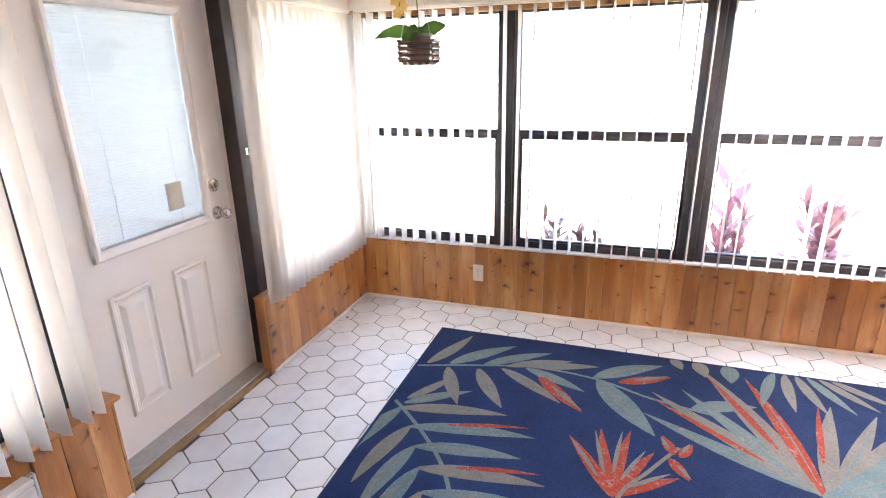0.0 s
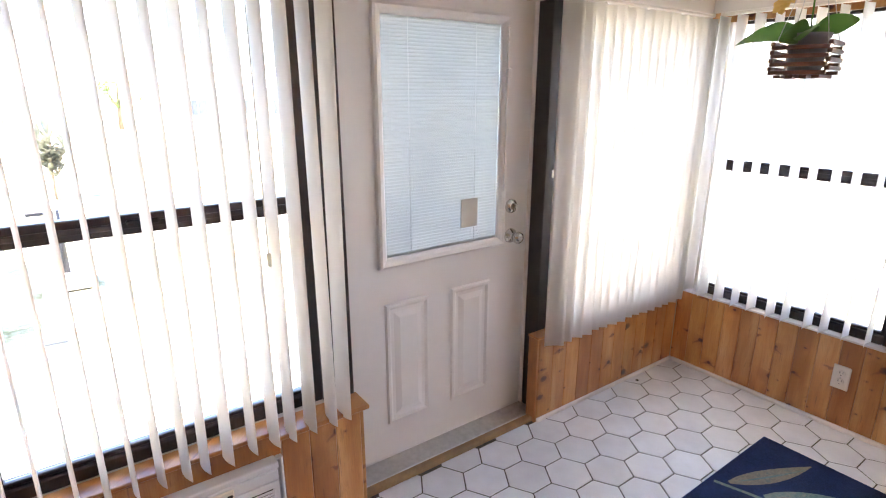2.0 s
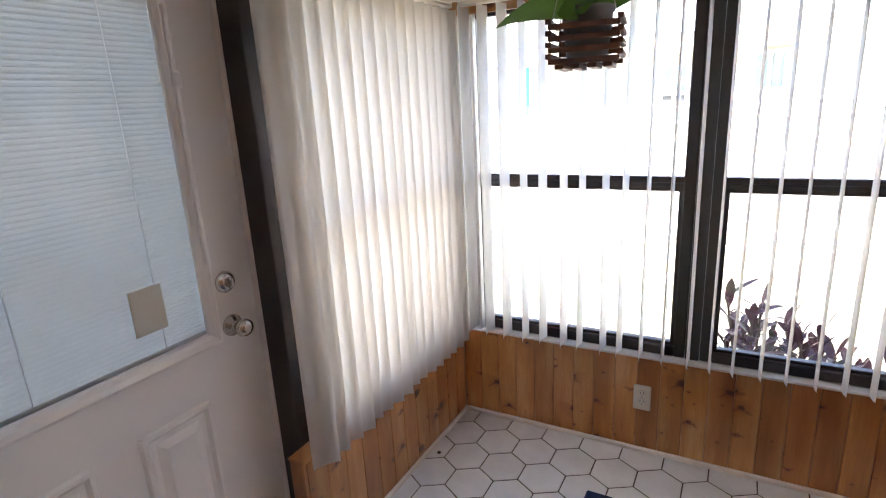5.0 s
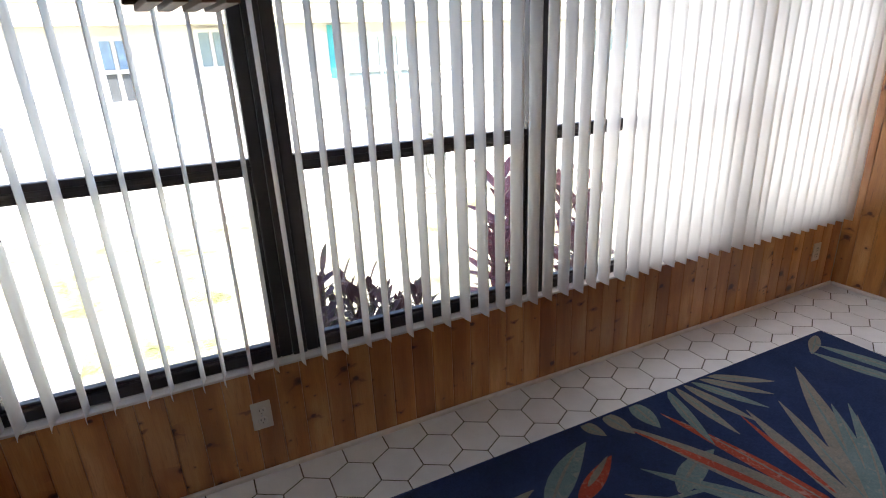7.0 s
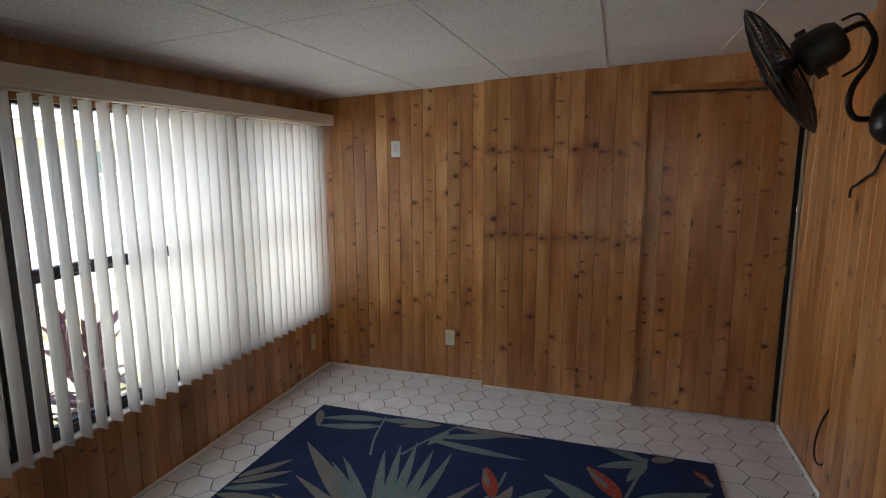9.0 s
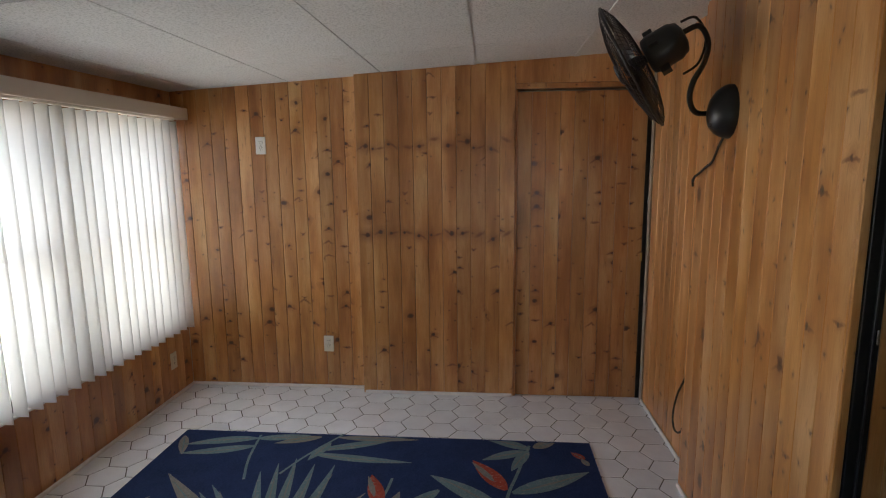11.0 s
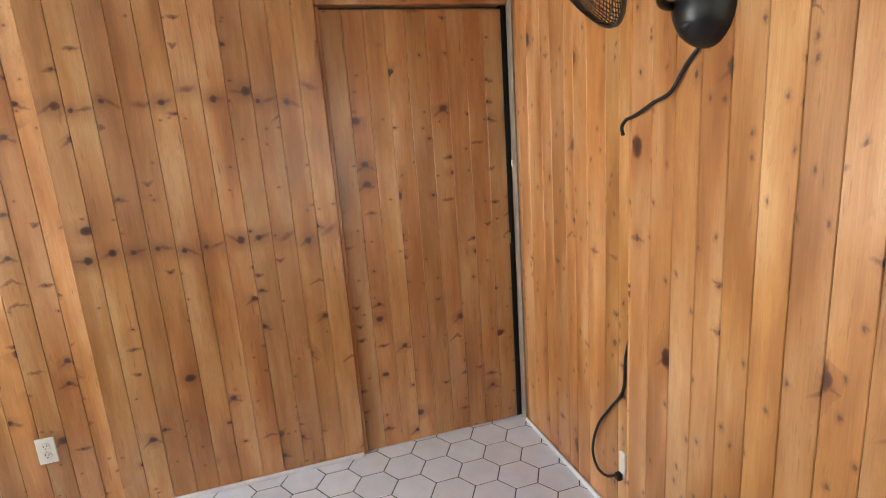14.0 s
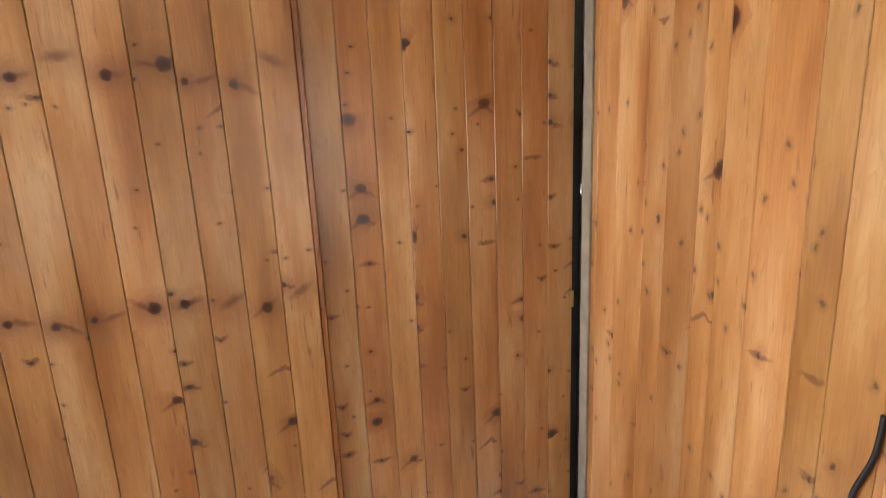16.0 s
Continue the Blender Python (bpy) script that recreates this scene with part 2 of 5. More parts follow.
def slat_material(name, dark, light, through_colour, share):
    """Vinyl that lets some light through."""
    m = Mat(name, 0.5, 0, 0.35)
    v = m.coords((1, 1, 0.25))
    c = m.ramp(m.noise(v, 24.0, 3), [(0.3, dark), (0.7, light)])
    m.color(c)
    tr = m.n("BsdfTranslucent", Color=(*through_colour, 1))
    mx = m.n("MixShader", Fac=share, i1=m.b.outputs[0], i2=tr.outputs[0])
    m.t.links.new(mx.outputs[0], m.t.nodes["Material Output"].inputs[0])
    return m.m


SLAT = slat_material("white_vinyl", (0.82, 0.81, 0.785), (0.88, 0.872, 0.85), (0.98, 0.97, 0.95), 0.84)
SLAT_CREAM = slat_material("cream_slat_vinyl", (0.78, 0.75, 0.71), (0.84, 0.81, 0.77), (0.95, 0.915, 0.865), 0.74)
MINI = plain("white_enamel_slat", (0.70, 0.70, 0.69), 0.5, vary=0.03)


def glass_material(name, tint=(1, 1, 1)):
    m = Mat(name)
    tr = m.n("BsdfTransparent", Color=(*tint, 1))
    gl = m.n("BsdfGlossy", Color=(1, 1, 1, 1), Roughness=0.02)
    mx = m.n("MixShader", Fac=m.math("MULTIPLY", m.n("Fresnel", IOR=1.35).outputs[0], 0.8), i1=tr.outputs[0], i2=gl.outputs[0])
    m.t.links.new(mx.outputs[0], m.t.nodes["Material Output"].inputs[0])
    return m.m


GLASS = glass_material("window_glass", (0.93, 0.95, 0.94))


def ceiling_material():
    m = Mat("stippled_ceiling_board", 0.9, 0, 0.2)
    v = m.coords()
    sp = m.noise(v, 110.0, 3, 0.7)
    c = m.ramp(sp, [(0.38, (0.40, 0.39, 0.37)), (0.52, (0.80, 0.79, 0.77))])
    m.color(m.mix(0.5, c, m.ramp(m.noise(v, 1.2, 3), [(0.3, (0.68, 0.66, 0.63)), (0.7, (0.80, 0.79, 0.77))])))
    return m.bump(sp, 0.8, 0.004).m


CEIL = ceiling_material()


def rug_material(name, dark, light, streak=None):
    """Woven pile: fine cross threads, uneven dye, paler streaks."""
    m = Mat(name, 0.95, 0, 0.1)
    v = m.coords()
    weave = m.math("MULTIPLY", m.noise(m.n("Mapping", Vector=v, Scale=(1, 0.15, 1)).outputs[0], 420.0, 2), m.noise(m.n("Mapping", Vector=v, Scale=(0.15, 1, 1)).outputs[0], 420.0, 2))
    big = m.noise(v, 6.0, 4)
    c = m.ramp(m.math("ADD", m.math("MULTIPLY", weave, 1.4), m.math("MULTIPLY", big, 0.45)), [(0.3, dark), (0.75, light)])
    if streak:
        st = m.ramp(m.noise(v, 34.0, 5, 0.7, 1.5), [(0.54, (0, 0, 0)), (0.64, (0.8, 0.8, 0.8))])
        c = m.mix(st, c, streak)
    m.color(c)
    return m.bump(weave, 0.6, 0.003).m


RUG_NAVY = rug_material("navy_wool", (0.011, 0.019, 0.055), (0.025, 0.042, 0.108))
RUG_TEAL = rug_material("sage_pile", (0.075, 0.125, 0.130), (0.16, 0.225, 0.225), (0.25, 0.24, 0.215))
RUG_TAUPE = rug_material("taupe_pile", (0.13, 0.125, 0.108), (0.25, 0.225, 0.19), (0.11, 0.155, 0.15))
RUG_RED = rug_material("coral_pile", (0.22, 0.036, 0.022), (0.37, 0.070, 0.042), (0.36, 0.22, 0.18))
RUG_EDGE = rug_material("rug_binding", (0.015, 0.03, 0.09), (0.03, 0.06, 0.16))


def leaf_material(name, a, b, c):
    m = Mat(name, 0.45, 0, 0.4)
    v = m.coords()
    m.color(m.ramp(m.noise(v, 9.0, 4), [(0.3, a), (0.5, b), (0.72, c)]))
    tr = m.n("BsdfTranslucent", Color=(*b, 1))
    mx = m.n("MixShader", Fac=0.25, i1=m.b.outputs[0], i2=tr.outputs[0])
    m.t.links.new(mx.outputs[0], m.t.nodes["Material Output"].inputs[0])
    return m.m


ORCHID_LEAF = leaf_material("orchid_leaf", (0.05, 0.13, 0.02), (0.07, 0.17, 0.03), (0.11, 0.22, 0.05))
CROTON = leaf_material("croton_leaf", (0.05, 0.025, 0.025), (0.10, 0.045, 0.05), (0.05, 0.09, 0.03))
CORDYLINE = leaf_material("cordyline_leaf", (0.21, 0.055, 0.08), (0.29, 0.12, 0.14), (0.12, 0.07, 0.06))
DUSTY_LEAF = leaf_material("dusty_leaf", (0.10, 0.105, 0.07), (0.16, 0.165, 0.12), (0.21, 0.20, 0.15))
GREEN_LEAF = leaf_material("shrub_leaf", (0.05, 0.10, 0.02), (0.09, 0.15, 0.03), (0.16, 0.19, 0.05))
PETAL = leaf_material("orchid_petal", (0.65, 0.42, 0.10), (0.75, 0.52, 0.16), (0.80, 0.62, 0.28))
BARK = plain("bark", (0.16, 0.12, 0.08), 0.9, vary=0.35, scale=40, bump=0.6)
CEDAR = plain("dark_stained_slats", (0.16, 0.075, 0.045), 0.6, vary=0.35, scale=35, bump=0.3)
POT = plain("grey_pot", (0.22, 0.22, 0.23), 0.5)
TERRA = plain("clay_pot", (0.30, 0.12, 0.07), 0.7)


def grass_material():
    m = Mat("dry_lawn", 0.95, 0, 0.1)
    v = m.coords()
    c = m.ramp(m.noise(v, 1.4, 6, 0.65), [(0.35, (0.55, 0.51, 0.42)), (0.52, (0.42, 0.41, 0.28)), (0.64, (0.13, 0.14, 0.045))])
    c = m.mix(0.25, c, m.ramp(m.noise(v, 30.0, 4), [(0.35, (0.05, 0.06, 0.02)), (0.65, (0.56, 0.52, 0.42))]))
    m.color(c)
    return m.bump(m.noise(v, 90.0, 3), 0.8, 0.02).m


LAWN = grass_material()
CONCRETE = plain("pale_concrete", (0.36, 0.35, 0.335), 0.9, vary=0.15, scale=3, bump=0.25)
SIDING = plain("white_siding", (0.74, 0.73, 0.69), 0.55, vary=0.03, scale=2)
CREAM = plain("cream_fascia", (0.62, 0.56, 0.42), 0.6, vary=0.05, scale=3)
SKIRT = plain("skirting", (0.60, 0.59, 0.56), 0.8, vary=0.1, scale=6)
TEAL = plain("teal_shutter", (0.05, 0.38, 0.42), 0.5, vary=0.1)
ROOF = plain("white_roof", (0.66, 0.67, 0.67), 0.6, vary=0.06, scale=3)
DARKGLASS = plain("shaded_glass", (0.09, 0.10, 0.11), 0.08, vary=0.3, scale=4)
CURTAIN = plain("curtained_glass", (0.26, 0.33, 0.34), 0.2, vary=0.2, scale=7)
PALEGLASS = plain("pale_curtained_glass", (0.45, 0.52, 0.52), 0.2, vary=0.15, scale=7)
PATTERN = plain("blue_curtained_glass", (0.20, 0.30, 0.42), 0.2, vary=0.5, scale=9)
HOSE = plain("grey_hose", (0.30, 0.30, 0.28), 0.5)
WOOD_POST = plain("orange_stained_wood", (0.45, 0.20, 0.10), 0.7, vary=0.2, scale=20)


# ---------- building helpers ----------
def mesh_of(name, bm, material):
    me = bpy.data.meshes.new(name)
    bm.normal_update()
    bm.to_mesh(me)
    bm.free()
    for mat in material if isinstance(material, (list, tuple)) else [material]:
        me.materials.append(mat)
    return me


def thing(name, label="", category="", group="", kind="", at=(0, 0, 0)):
    """An empty at the base of a thing."""
    ob = tagged(new(name), label, category, group, kind)
    ob.location = at
    ob.empty_display_size = 0.05
    return ob


def part(name, bm, material, parent=None, label=""):
    """Links a bmesh as one mesh object; its coordinates are the parent's."""
    ob = new(name, mesh_of(name, bm, material))
    ob.parent = parent
    return tagged(ob, label)


def solid(name, bm, material, label="", category="", kind="", group=""):
    return tagged(new(name, mesh_of(name, bm, material)), label, category, group, kind)


def box(bm, lo, hi, bevel=0.0, segs=1, mat=0):
    lo, hi = Vector(lo), Vector(hi)
    m = Matrix.Translation((lo + hi) / 2) @ Matrix.Diagonal((*[max(abs(a), 1e-4) for a in (hi - lo)], 1))
    got = bmesh.ops.create_cube(bm, size=1, matrix=m)["verts"]
    faces = {f for v in got for f in v.link_faces}
    for f in faces:
        f.material_index = mat
    if bevel:
        edges = {e for v in got for e in v.link_edges}
        bmesh.ops.bevel(bm, geom=list(edges), offset=bevel, segments=segs, affect="EDGES", profile=0.7)
    return bm


def boxes(*pairs, bevel=0.0):
    bm = bmesh.new()
    for lo, hi in pairs:
        box(bm, lo, hi, bevel)
    return bm


def tube(bm, pts, r, sides=8, mat=0, caps=True):
    """A round tube along points; r is one radius or one for each point."""
    pts = [Vector(p) for p in pts]
    rs = r if isinstance(r, (list, tuple)) else [r] * len(pts)
    rings, side = [], None
    for i, p in enumerate(pts):
        d = (pts[min(i + 1, len(pts) - 1)] - pts[max(i - 1, 0)]).normalized()
        if side is None:
            side = d.orthogonal().normalized()
        side = (side - d * side.dot(d)).normalized()
        up = d.cross(side)
        rings.append([bm.verts.new(p + rs[i] * (math.cos(a) * side + math.sin(a) * up)) for a in [2 * math.pi * k / sides for k in range(sides)]])
    for a, b in zip(rings, rings[1:]):
        for k in range(sides):
            f = bm.faces.new((a[k], a[(k + 1) % sides], b[(k + 1) % sides], b[k]))
            f.smooth, f.material_index = True, mat
    if caps:
        bm.faces.new(rings[0][::-1]).material_index = mat
        bm.faces.new(rings[-1]).material_index = mat
    return bm


def lathe(bm, profile, m=Matrix(), sides=24, mat=0):
    """Turns (radius, height) pairs round the z axis."""
    rings = []
    for r, h in profile:
        rings.append([bm.verts.new(m @ Vector((r * math.cos(a), r * math.sin(a), h))) for a in [2 * math.pi * k / sides for k in range(sides)]])
    for a, b in zip(rings, rings[1:]):
        for k in range(sides):
            f = bm.faces.new((a[k], a[(k + 1) % sides], b[(k + 1) % sides], b[k]))
            f.smooth, f.material_index = True, mat
    bm.faces.new(rings[0][::-1]).material_index = mat
    bm.faces.new(rings[-1]).material_index = mat
    return bm


def smooth_path(pts, n=6):
    """A rounded path through a few points."""
    pts = [Vector(p) for p in pts]
    out = []
    for i in range(len(pts) - 1):
        p0, p1, p2, p3 = pts[max(i - 1, 0)], pts[i], pts[i + 1], pts[min(i + 2, len(pts) - 1)]
        for k in range(n):
            t = k / n
            out.append(0.5 * ((2 * p1) + (p2 - p0) * t + (2 * p0 - 5 * p1 + 4 * p2 - p3) * t * t + (3 * p1 - p0 - 3 * p2 + p3) * t ** 3))
    return out + [pts[-1]]


def blade(bm, base, tip, width, sag=0.0, cup=0.15, up=(0, 0, 1), mat=0, n=7):
    """A pointed leaf with a fold along its midrib, which sags towards the tip."""
    base, tip, up = Vector(base), Vector(tip), Vector(up)
    d = tip - base
    side = d.cross(up)
    side = side.normalized() if side.length > 1e-5 else Vector((1, 0, 0))
    nrm = side.cross(d).normalized()
    rows = []
    for i in range(n + 1):
        t = i / n
        w = width * math.sin(math.pi * min(1, t * 0.9 + 0.06)) ** 0.8 * 0.5 * (1 if i < n else 0.05)
        c = base + d * t - Vector((0, 0, 1)) * sag * t * t
        rows.append([bm.verts.new(c - side * w + nrm * cup * w), bm.verts.new(c), bm.verts.new(c + side * w + nrm * cup * w)])
    for a, b in zip(rows, rows[1:]):
        for k in (0, 1):
            f = bm.faces.new((a[k], a[k + 1], b[k + 1], b[k]))
            f.smooth, f.material_index = True, mat
    return bm


def ceiling_z(y):
    return 2.050 + (3.29 - y) * 0.055

# ---------- plan, in metres ----------
XW, YN, XE, XE_PROUD, XE_DOOR = -1.775, 3.28, 2.520, 2.447, 2.472
YS, YS_DEEP, X_STEP, Y_STEP = 0.225, 0.145, 1.475, 2.003
OPEN_W, OPEN_E = -1.20, 0.400
SILL, RAIL, HEAD = 0.447, 1.150, 1.86
GROUND = -0.80
DOOR_S, DOOR_N, X_DOOR = 1.285, 2.215, -1.935

PLANK_MESH = {}


def plank(parent, x, y, z0, z1, width, turn, material, thick=0.014):
    """One tongue-and-groove board with eased edges; its front faces local -y, its foot is at z0."""
    key = (round(z1 - z0, 3), round(width, 4), material.name)
    if key not in PLANK_MESH:
        bm, w, h, e = bmesh.new(), width / 2, z1 - z0, 0.0022
        prof = [(-w, thick), (-w, e), (-w + e, 0), (w - e, 0), (w, e), (w, thick)]
        lo = [bm.verts.new((a, b, 0)) for a, b in prof]
        hi = [bm.verts.new((a, b, h)) for a, b in prof]
        for i in range(5):
            bm.faces.new((lo[i], lo[i + 1], hi[i + 1], hi[i]))
        bm.faces.new(lo[::-1])
        bm.faces.new(hi)
        PLANK_MESH[key] = mesh_of("plank", bm, material)
    ob = new("plank", PLANK_MESH[key])
    ob.parent = parent
    ob.matrix_basis = pose(x, y, z0, 0, 0, turn)
    return ob


# ---------- floor, ceiling, walls ----------
floor = solid("floor", boxes(((XW - 0.25, -1.6, -0.10), (XE + 0.15, YN + 0.12, -0.0004))), GROUT,
              "white hexagonal ceramic tile floor with dark grout", "floor", "structure")


def make_ceiling():
    """Sloping ceiling of stippled boards with dark seams and flat battens; one mesh."""
    bm = bmesh.new()
    xs = [-2.1, -1.75, -0.53, 0.69, 1.91, 2.75]
    ys = [-0.2, 0.62, 1.245, 1.83, 2.45, 3.06, 3.45]
    for x0, x1 in zip(xs, xs[1:]):
        for y0, y1 in zip(ys, ys[1:]):
            g = 0.003
            quad = [(x0 + g, y0 + g), (x1 - g, y0 + g), (x1 - g, y1 - g), (x0 + g, y1 - g)]
            low = [bm.verts.new((x, y, ceiling_z(y))) for x, y in quad]
            top = [bm.verts.new((x, y, ceiling_z(y) + 0.012)) for x, y in quad]
            bm.faces.new(low[::-1])
            for i in range(4):
                bm.faces.new((low[i], low[(i + 1) % 4], top[(i + 1) % 4], top[i]))
    quad = [(-2.2, -0.3), (2.8, -0.3), (2.8, 3.6), (-2.2, 3.6)]
    low = [bm.verts.new((x, y, ceiling_z(y) + 0.012)) for x, y in quad]
    top = [bm.verts.new((x, y, ceiling_z(y) + 0.15)) for x, y in quad]
    bm.faces.new(low[::-1]).material_index = 1
    bm.faces.new(top).material_index = 1
    for i in range(4):
        bm.faces.new((low[i], low[(i + 1) % 4], top[(i + 1) % 4], top[i])).material_index = 1
    for y in (0.62, 1.245):
        for a, b in ((-1.9, 2.5),):
            v = [bm.verts.new((x, yy, ceiling_z(yy) - dz)) for dz in (0.004, 0.0) for x, yy in ((a, y - 0.016), (b, y - 0.016), (b, y + 0.016), (a, y + 0.016))]
            bm.faces.new(v[3::-1])
            for i in range(4):
                bm.faces.new((v[i], v[(i + 1) % 4], v[4 + (i + 1) % 4], v[4 + i]))
    return solid("ceiling", bm, (CEIL, SLOT), "white stippled ceiling boards with thin dark seams", "ceiling", "structure")


make_ceiling()
roof = solid("roof", boxes(((-2.75, -2.6, 2.42), (3.1, 3.60, 2.50))), ROOF, "flat white roof slab over the porch", "roof", "structure")

WINDOWS_N = [(-1.725, -0.800), (-0.745, 0.275), (0.330, 1.505), (1.560, 2.440)]
CORE = 0.012
wall_n = solid("wall_north", boxes(
    ((XW - 0.2, YN + CORE, -0.1), (XE + 0.15, YN + 0.12, SILL - 0.012)),
    ((XW - 0.2, YN + CORE, HEAD), (XE + 0.15, YN + 0.12, 2.2)),
    ((XW - 0.2, YN + CORE + 0.02, SILL - 0.012), (-1.725, YN + 0.12, HEAD)),
    ((2.440, YN + CORE + 0.02, SILL - 0.012), (XE + 0.15, YN + 0.12, HEAD))), DRYWALL,
    "window wall with a low knotty pine panel", "wall", "structure")
wall_e = solid("wall_east", boxes(((XE + CORE, -0.1, -0.1), (XE + 0.14, YN + 0.01, 2.25))), DRYWALL, "wall clad in upright knotty pine boards", "wall", "structure")
wall_s = solid("wall_south", boxes(
    ((OPEN_E + 0.012, 0.045, -0.1), (X_STEP, YS - CORE - 0.001, 2.25)),
    ((X_STEP, 0.0, -0.1), (XE + 0.02, YS_DEEP - CORE - 0.001, 2.25)),
    ((XW - 0.2, 0.045, -0.1), (OPEN_W - 0.012, YS - CORE - 0.001, 2.25)),
    ((OPEN_W - 0.012, 0.045, 2.05), (OPEN_E + 0.012, YS - CORE - 0.001, 2.25))), DRYWALL,
    "knotty pine wall with a black framed doorway", "wall", "structure")
wall_w = solid("wall_west", boxes(
    ((XW - 0.06, 2.180, -0.1), (XW - CORE, YN + 0.01, 0.43)), ((XW - 0.16, 2.305, -0.1), (XW - 0.061, YN + 0.01, 0.43)),
    ((XW - 0.16, 1.225, 1.99), (XW - CORE, YN + 0.01, 2.25)),
    ((XW - 0.16, 0.20, 1.86), (XW - CORE, 1.225, 2.25)),
    ((XW - 0.16, 0.20, -0.1), (XW - CORE, 1.225, 0.44)),
    ((XW - 0.16, 2.165, 1.86), (XW - CORE, YN + 0.01, 1.99)),
    ((XW - 0.16, 3.20, 0.43), (XW - CORE - 0.02, YN + 0.03, 1.86)),
    ((XW - 0.16, 0.14, -0.1), (XW - CORE, 0.20, 2.25))), DRYWALL,
    "wall with an outside door between two blinded windows", "wall", "structure")


# ---------- windows ----------
def window(name, u0, u1, z0, z1, m, rail, label):
    """A dark aluminium single-hung window in the local x-z plane, room side towards -y."""
    w = thing(name, label, "window", "", "structure")
    w.matrix_basis = m
    fw = 0.042
    fr = bmesh.new()
    for lo, hi in (((u0, 0, z0), (u0 + fw, 0.07, z1)), ((u1 - fw, 0, z0), (u1, 0.07, z1)), ((u0 + fw, 0, z0), (u1 - fw, 0.07, z0 + fw)), ((u0 + fw, 0, z1 - fw), (u1 - fw, 0.07, z1))):
        box(fr, lo, hi, 0.004)
    part("window_frame", fr, BRONZE, w)
    sash = bmesh.new()
    box(sash, (u0 + fw, 0.010, rail - 0.030), (u1 - fw, 0.048, rail + 0.026), 0.003)
    box(sash, (u0 + fw, 0.002, rail - 0.012), (u1 - fw, 0.012, rail + 0.004), 0.002)
    box(sash, (u0 + fw, 0.014, z0 + fw), (u1 - fw, 0.046, z0 + fw + 0.014), 0.003)
    for a in (u0 + fw, u1 - fw - 0.016):
        box(sash, (a, 0.014, z0 + fw), (a + 0.016, 0.046, rail), 0.002)
    part("sash_frame", sash, BRONZE, w)
    latch = bmesh.new()
    mid = (u0 + u1) / 2
    box(latch, (mid - 0.04, -0.006, rail - 0.004), (mid + 0.04, 0.008, rail + 0.012), 0.003)
    part("latch", latch, BLACK, w)
    for lo, hi in (((u0 + fw, 0.030, z0 + fw + 0.014), (u1 - fw, 0.034, rail - 0.03)), ((u0 + fw, 0.050, rail), (u1 - fw, 0.054, z1 - fw))):
        g = part("pane", boxes((lo, hi)), GLASS, w)
        g.visible_shadow = False
    return w


for i, (a, b) in enumerate(WINDOWS_N):
    window("window_%d" % (i + 1), a, b, SILL, HEAD, pose(0, YN + 0.035, 0), RAIL, "dark bronze single-hung window with clear panes")
posts = bmesh.new()
for (a, b), (c, d) in zip(WINDOWS_N, WINDOWS_N[1:]):
    box(posts, (b + 0.002, YN + 0.028, SILL), (c - 0.002, YN + 0.11, HEAD), 0.004)
solid("trim_window_posts", posts, BRONZE, "dark bronze posts between the windows", "window post", "structure")
window("window_5", 0.215, 1.165, 0.45, 1.86, pose(XW - 0.075, 0, 0, 0, 0, 90), 1.165, "dark bronze window above an air conditioner")
window("window_6", 2.31, 3.20, 0.44, 1.86, pose(XW - 0.075, 0, 0, 0, 0, 90), 1.165, "dark bronze window behind closed blinds")
solid("trim_window_jamb", boxes(((XW + 0.002, YN - 0.001, SILL), (-1.672, YN + 0.0335, HEAD)), bevel=0.003), TRIM_WHITE, "painted jamb in the window corner", "window jamb", "structure")
sill_n = solid("sill_north", boxes(((XW + 0.01, YN - 0.006, SILL - 0.012), (XE - 0.01, YN + 0.034, SILL - 0.001)), bevel=0.002), TRIM_WHITE, "thin painted window sill", "window sill", "structure")
sill_w = solid("sill_west", boxes(((XW - 0.07, 0.2, 0.437), (XW + 0.012, 0.975, 0.452)), bevel=0.003), PINE, "narrow stained pine window sill", "window sill", "structure")

# ---------- vertical blinds ----------
def slat_mesh(height, material, width=0.089, bow=0.008):
    bm, n = bmesh.new(), 6
    cols = []
    for i in range(n + 1):
        u = (i / n - 0.5)
        off = bow * (1 - 4 * u * u)
        cols.append([bm.verts.new((u * width, off + d, z)) for d in (0.0006, -0.0006) for z in (0, -height)])
    for a, b in zip(cols, cols[1:]):
        for q in ((a[0], a[1], b[1], b[0]), (a[3], a[2], b[2], b[3])):
            bm.faces.new(q).smooth = True
        bm.faces.new((a[1], a[3], b[3], b[1]))
        bm.faces.new((a[2], a[0], b[0], b[2]))
    bm.faces.new((cols[0][0], cols[0][2], cols[0][3], cols[0][1]))
    bm.faces.new((cols[-1][0], cols[-1][1], cols[-1][3], cols[-1][2]))
    return mesh_of("slat", bm, material)


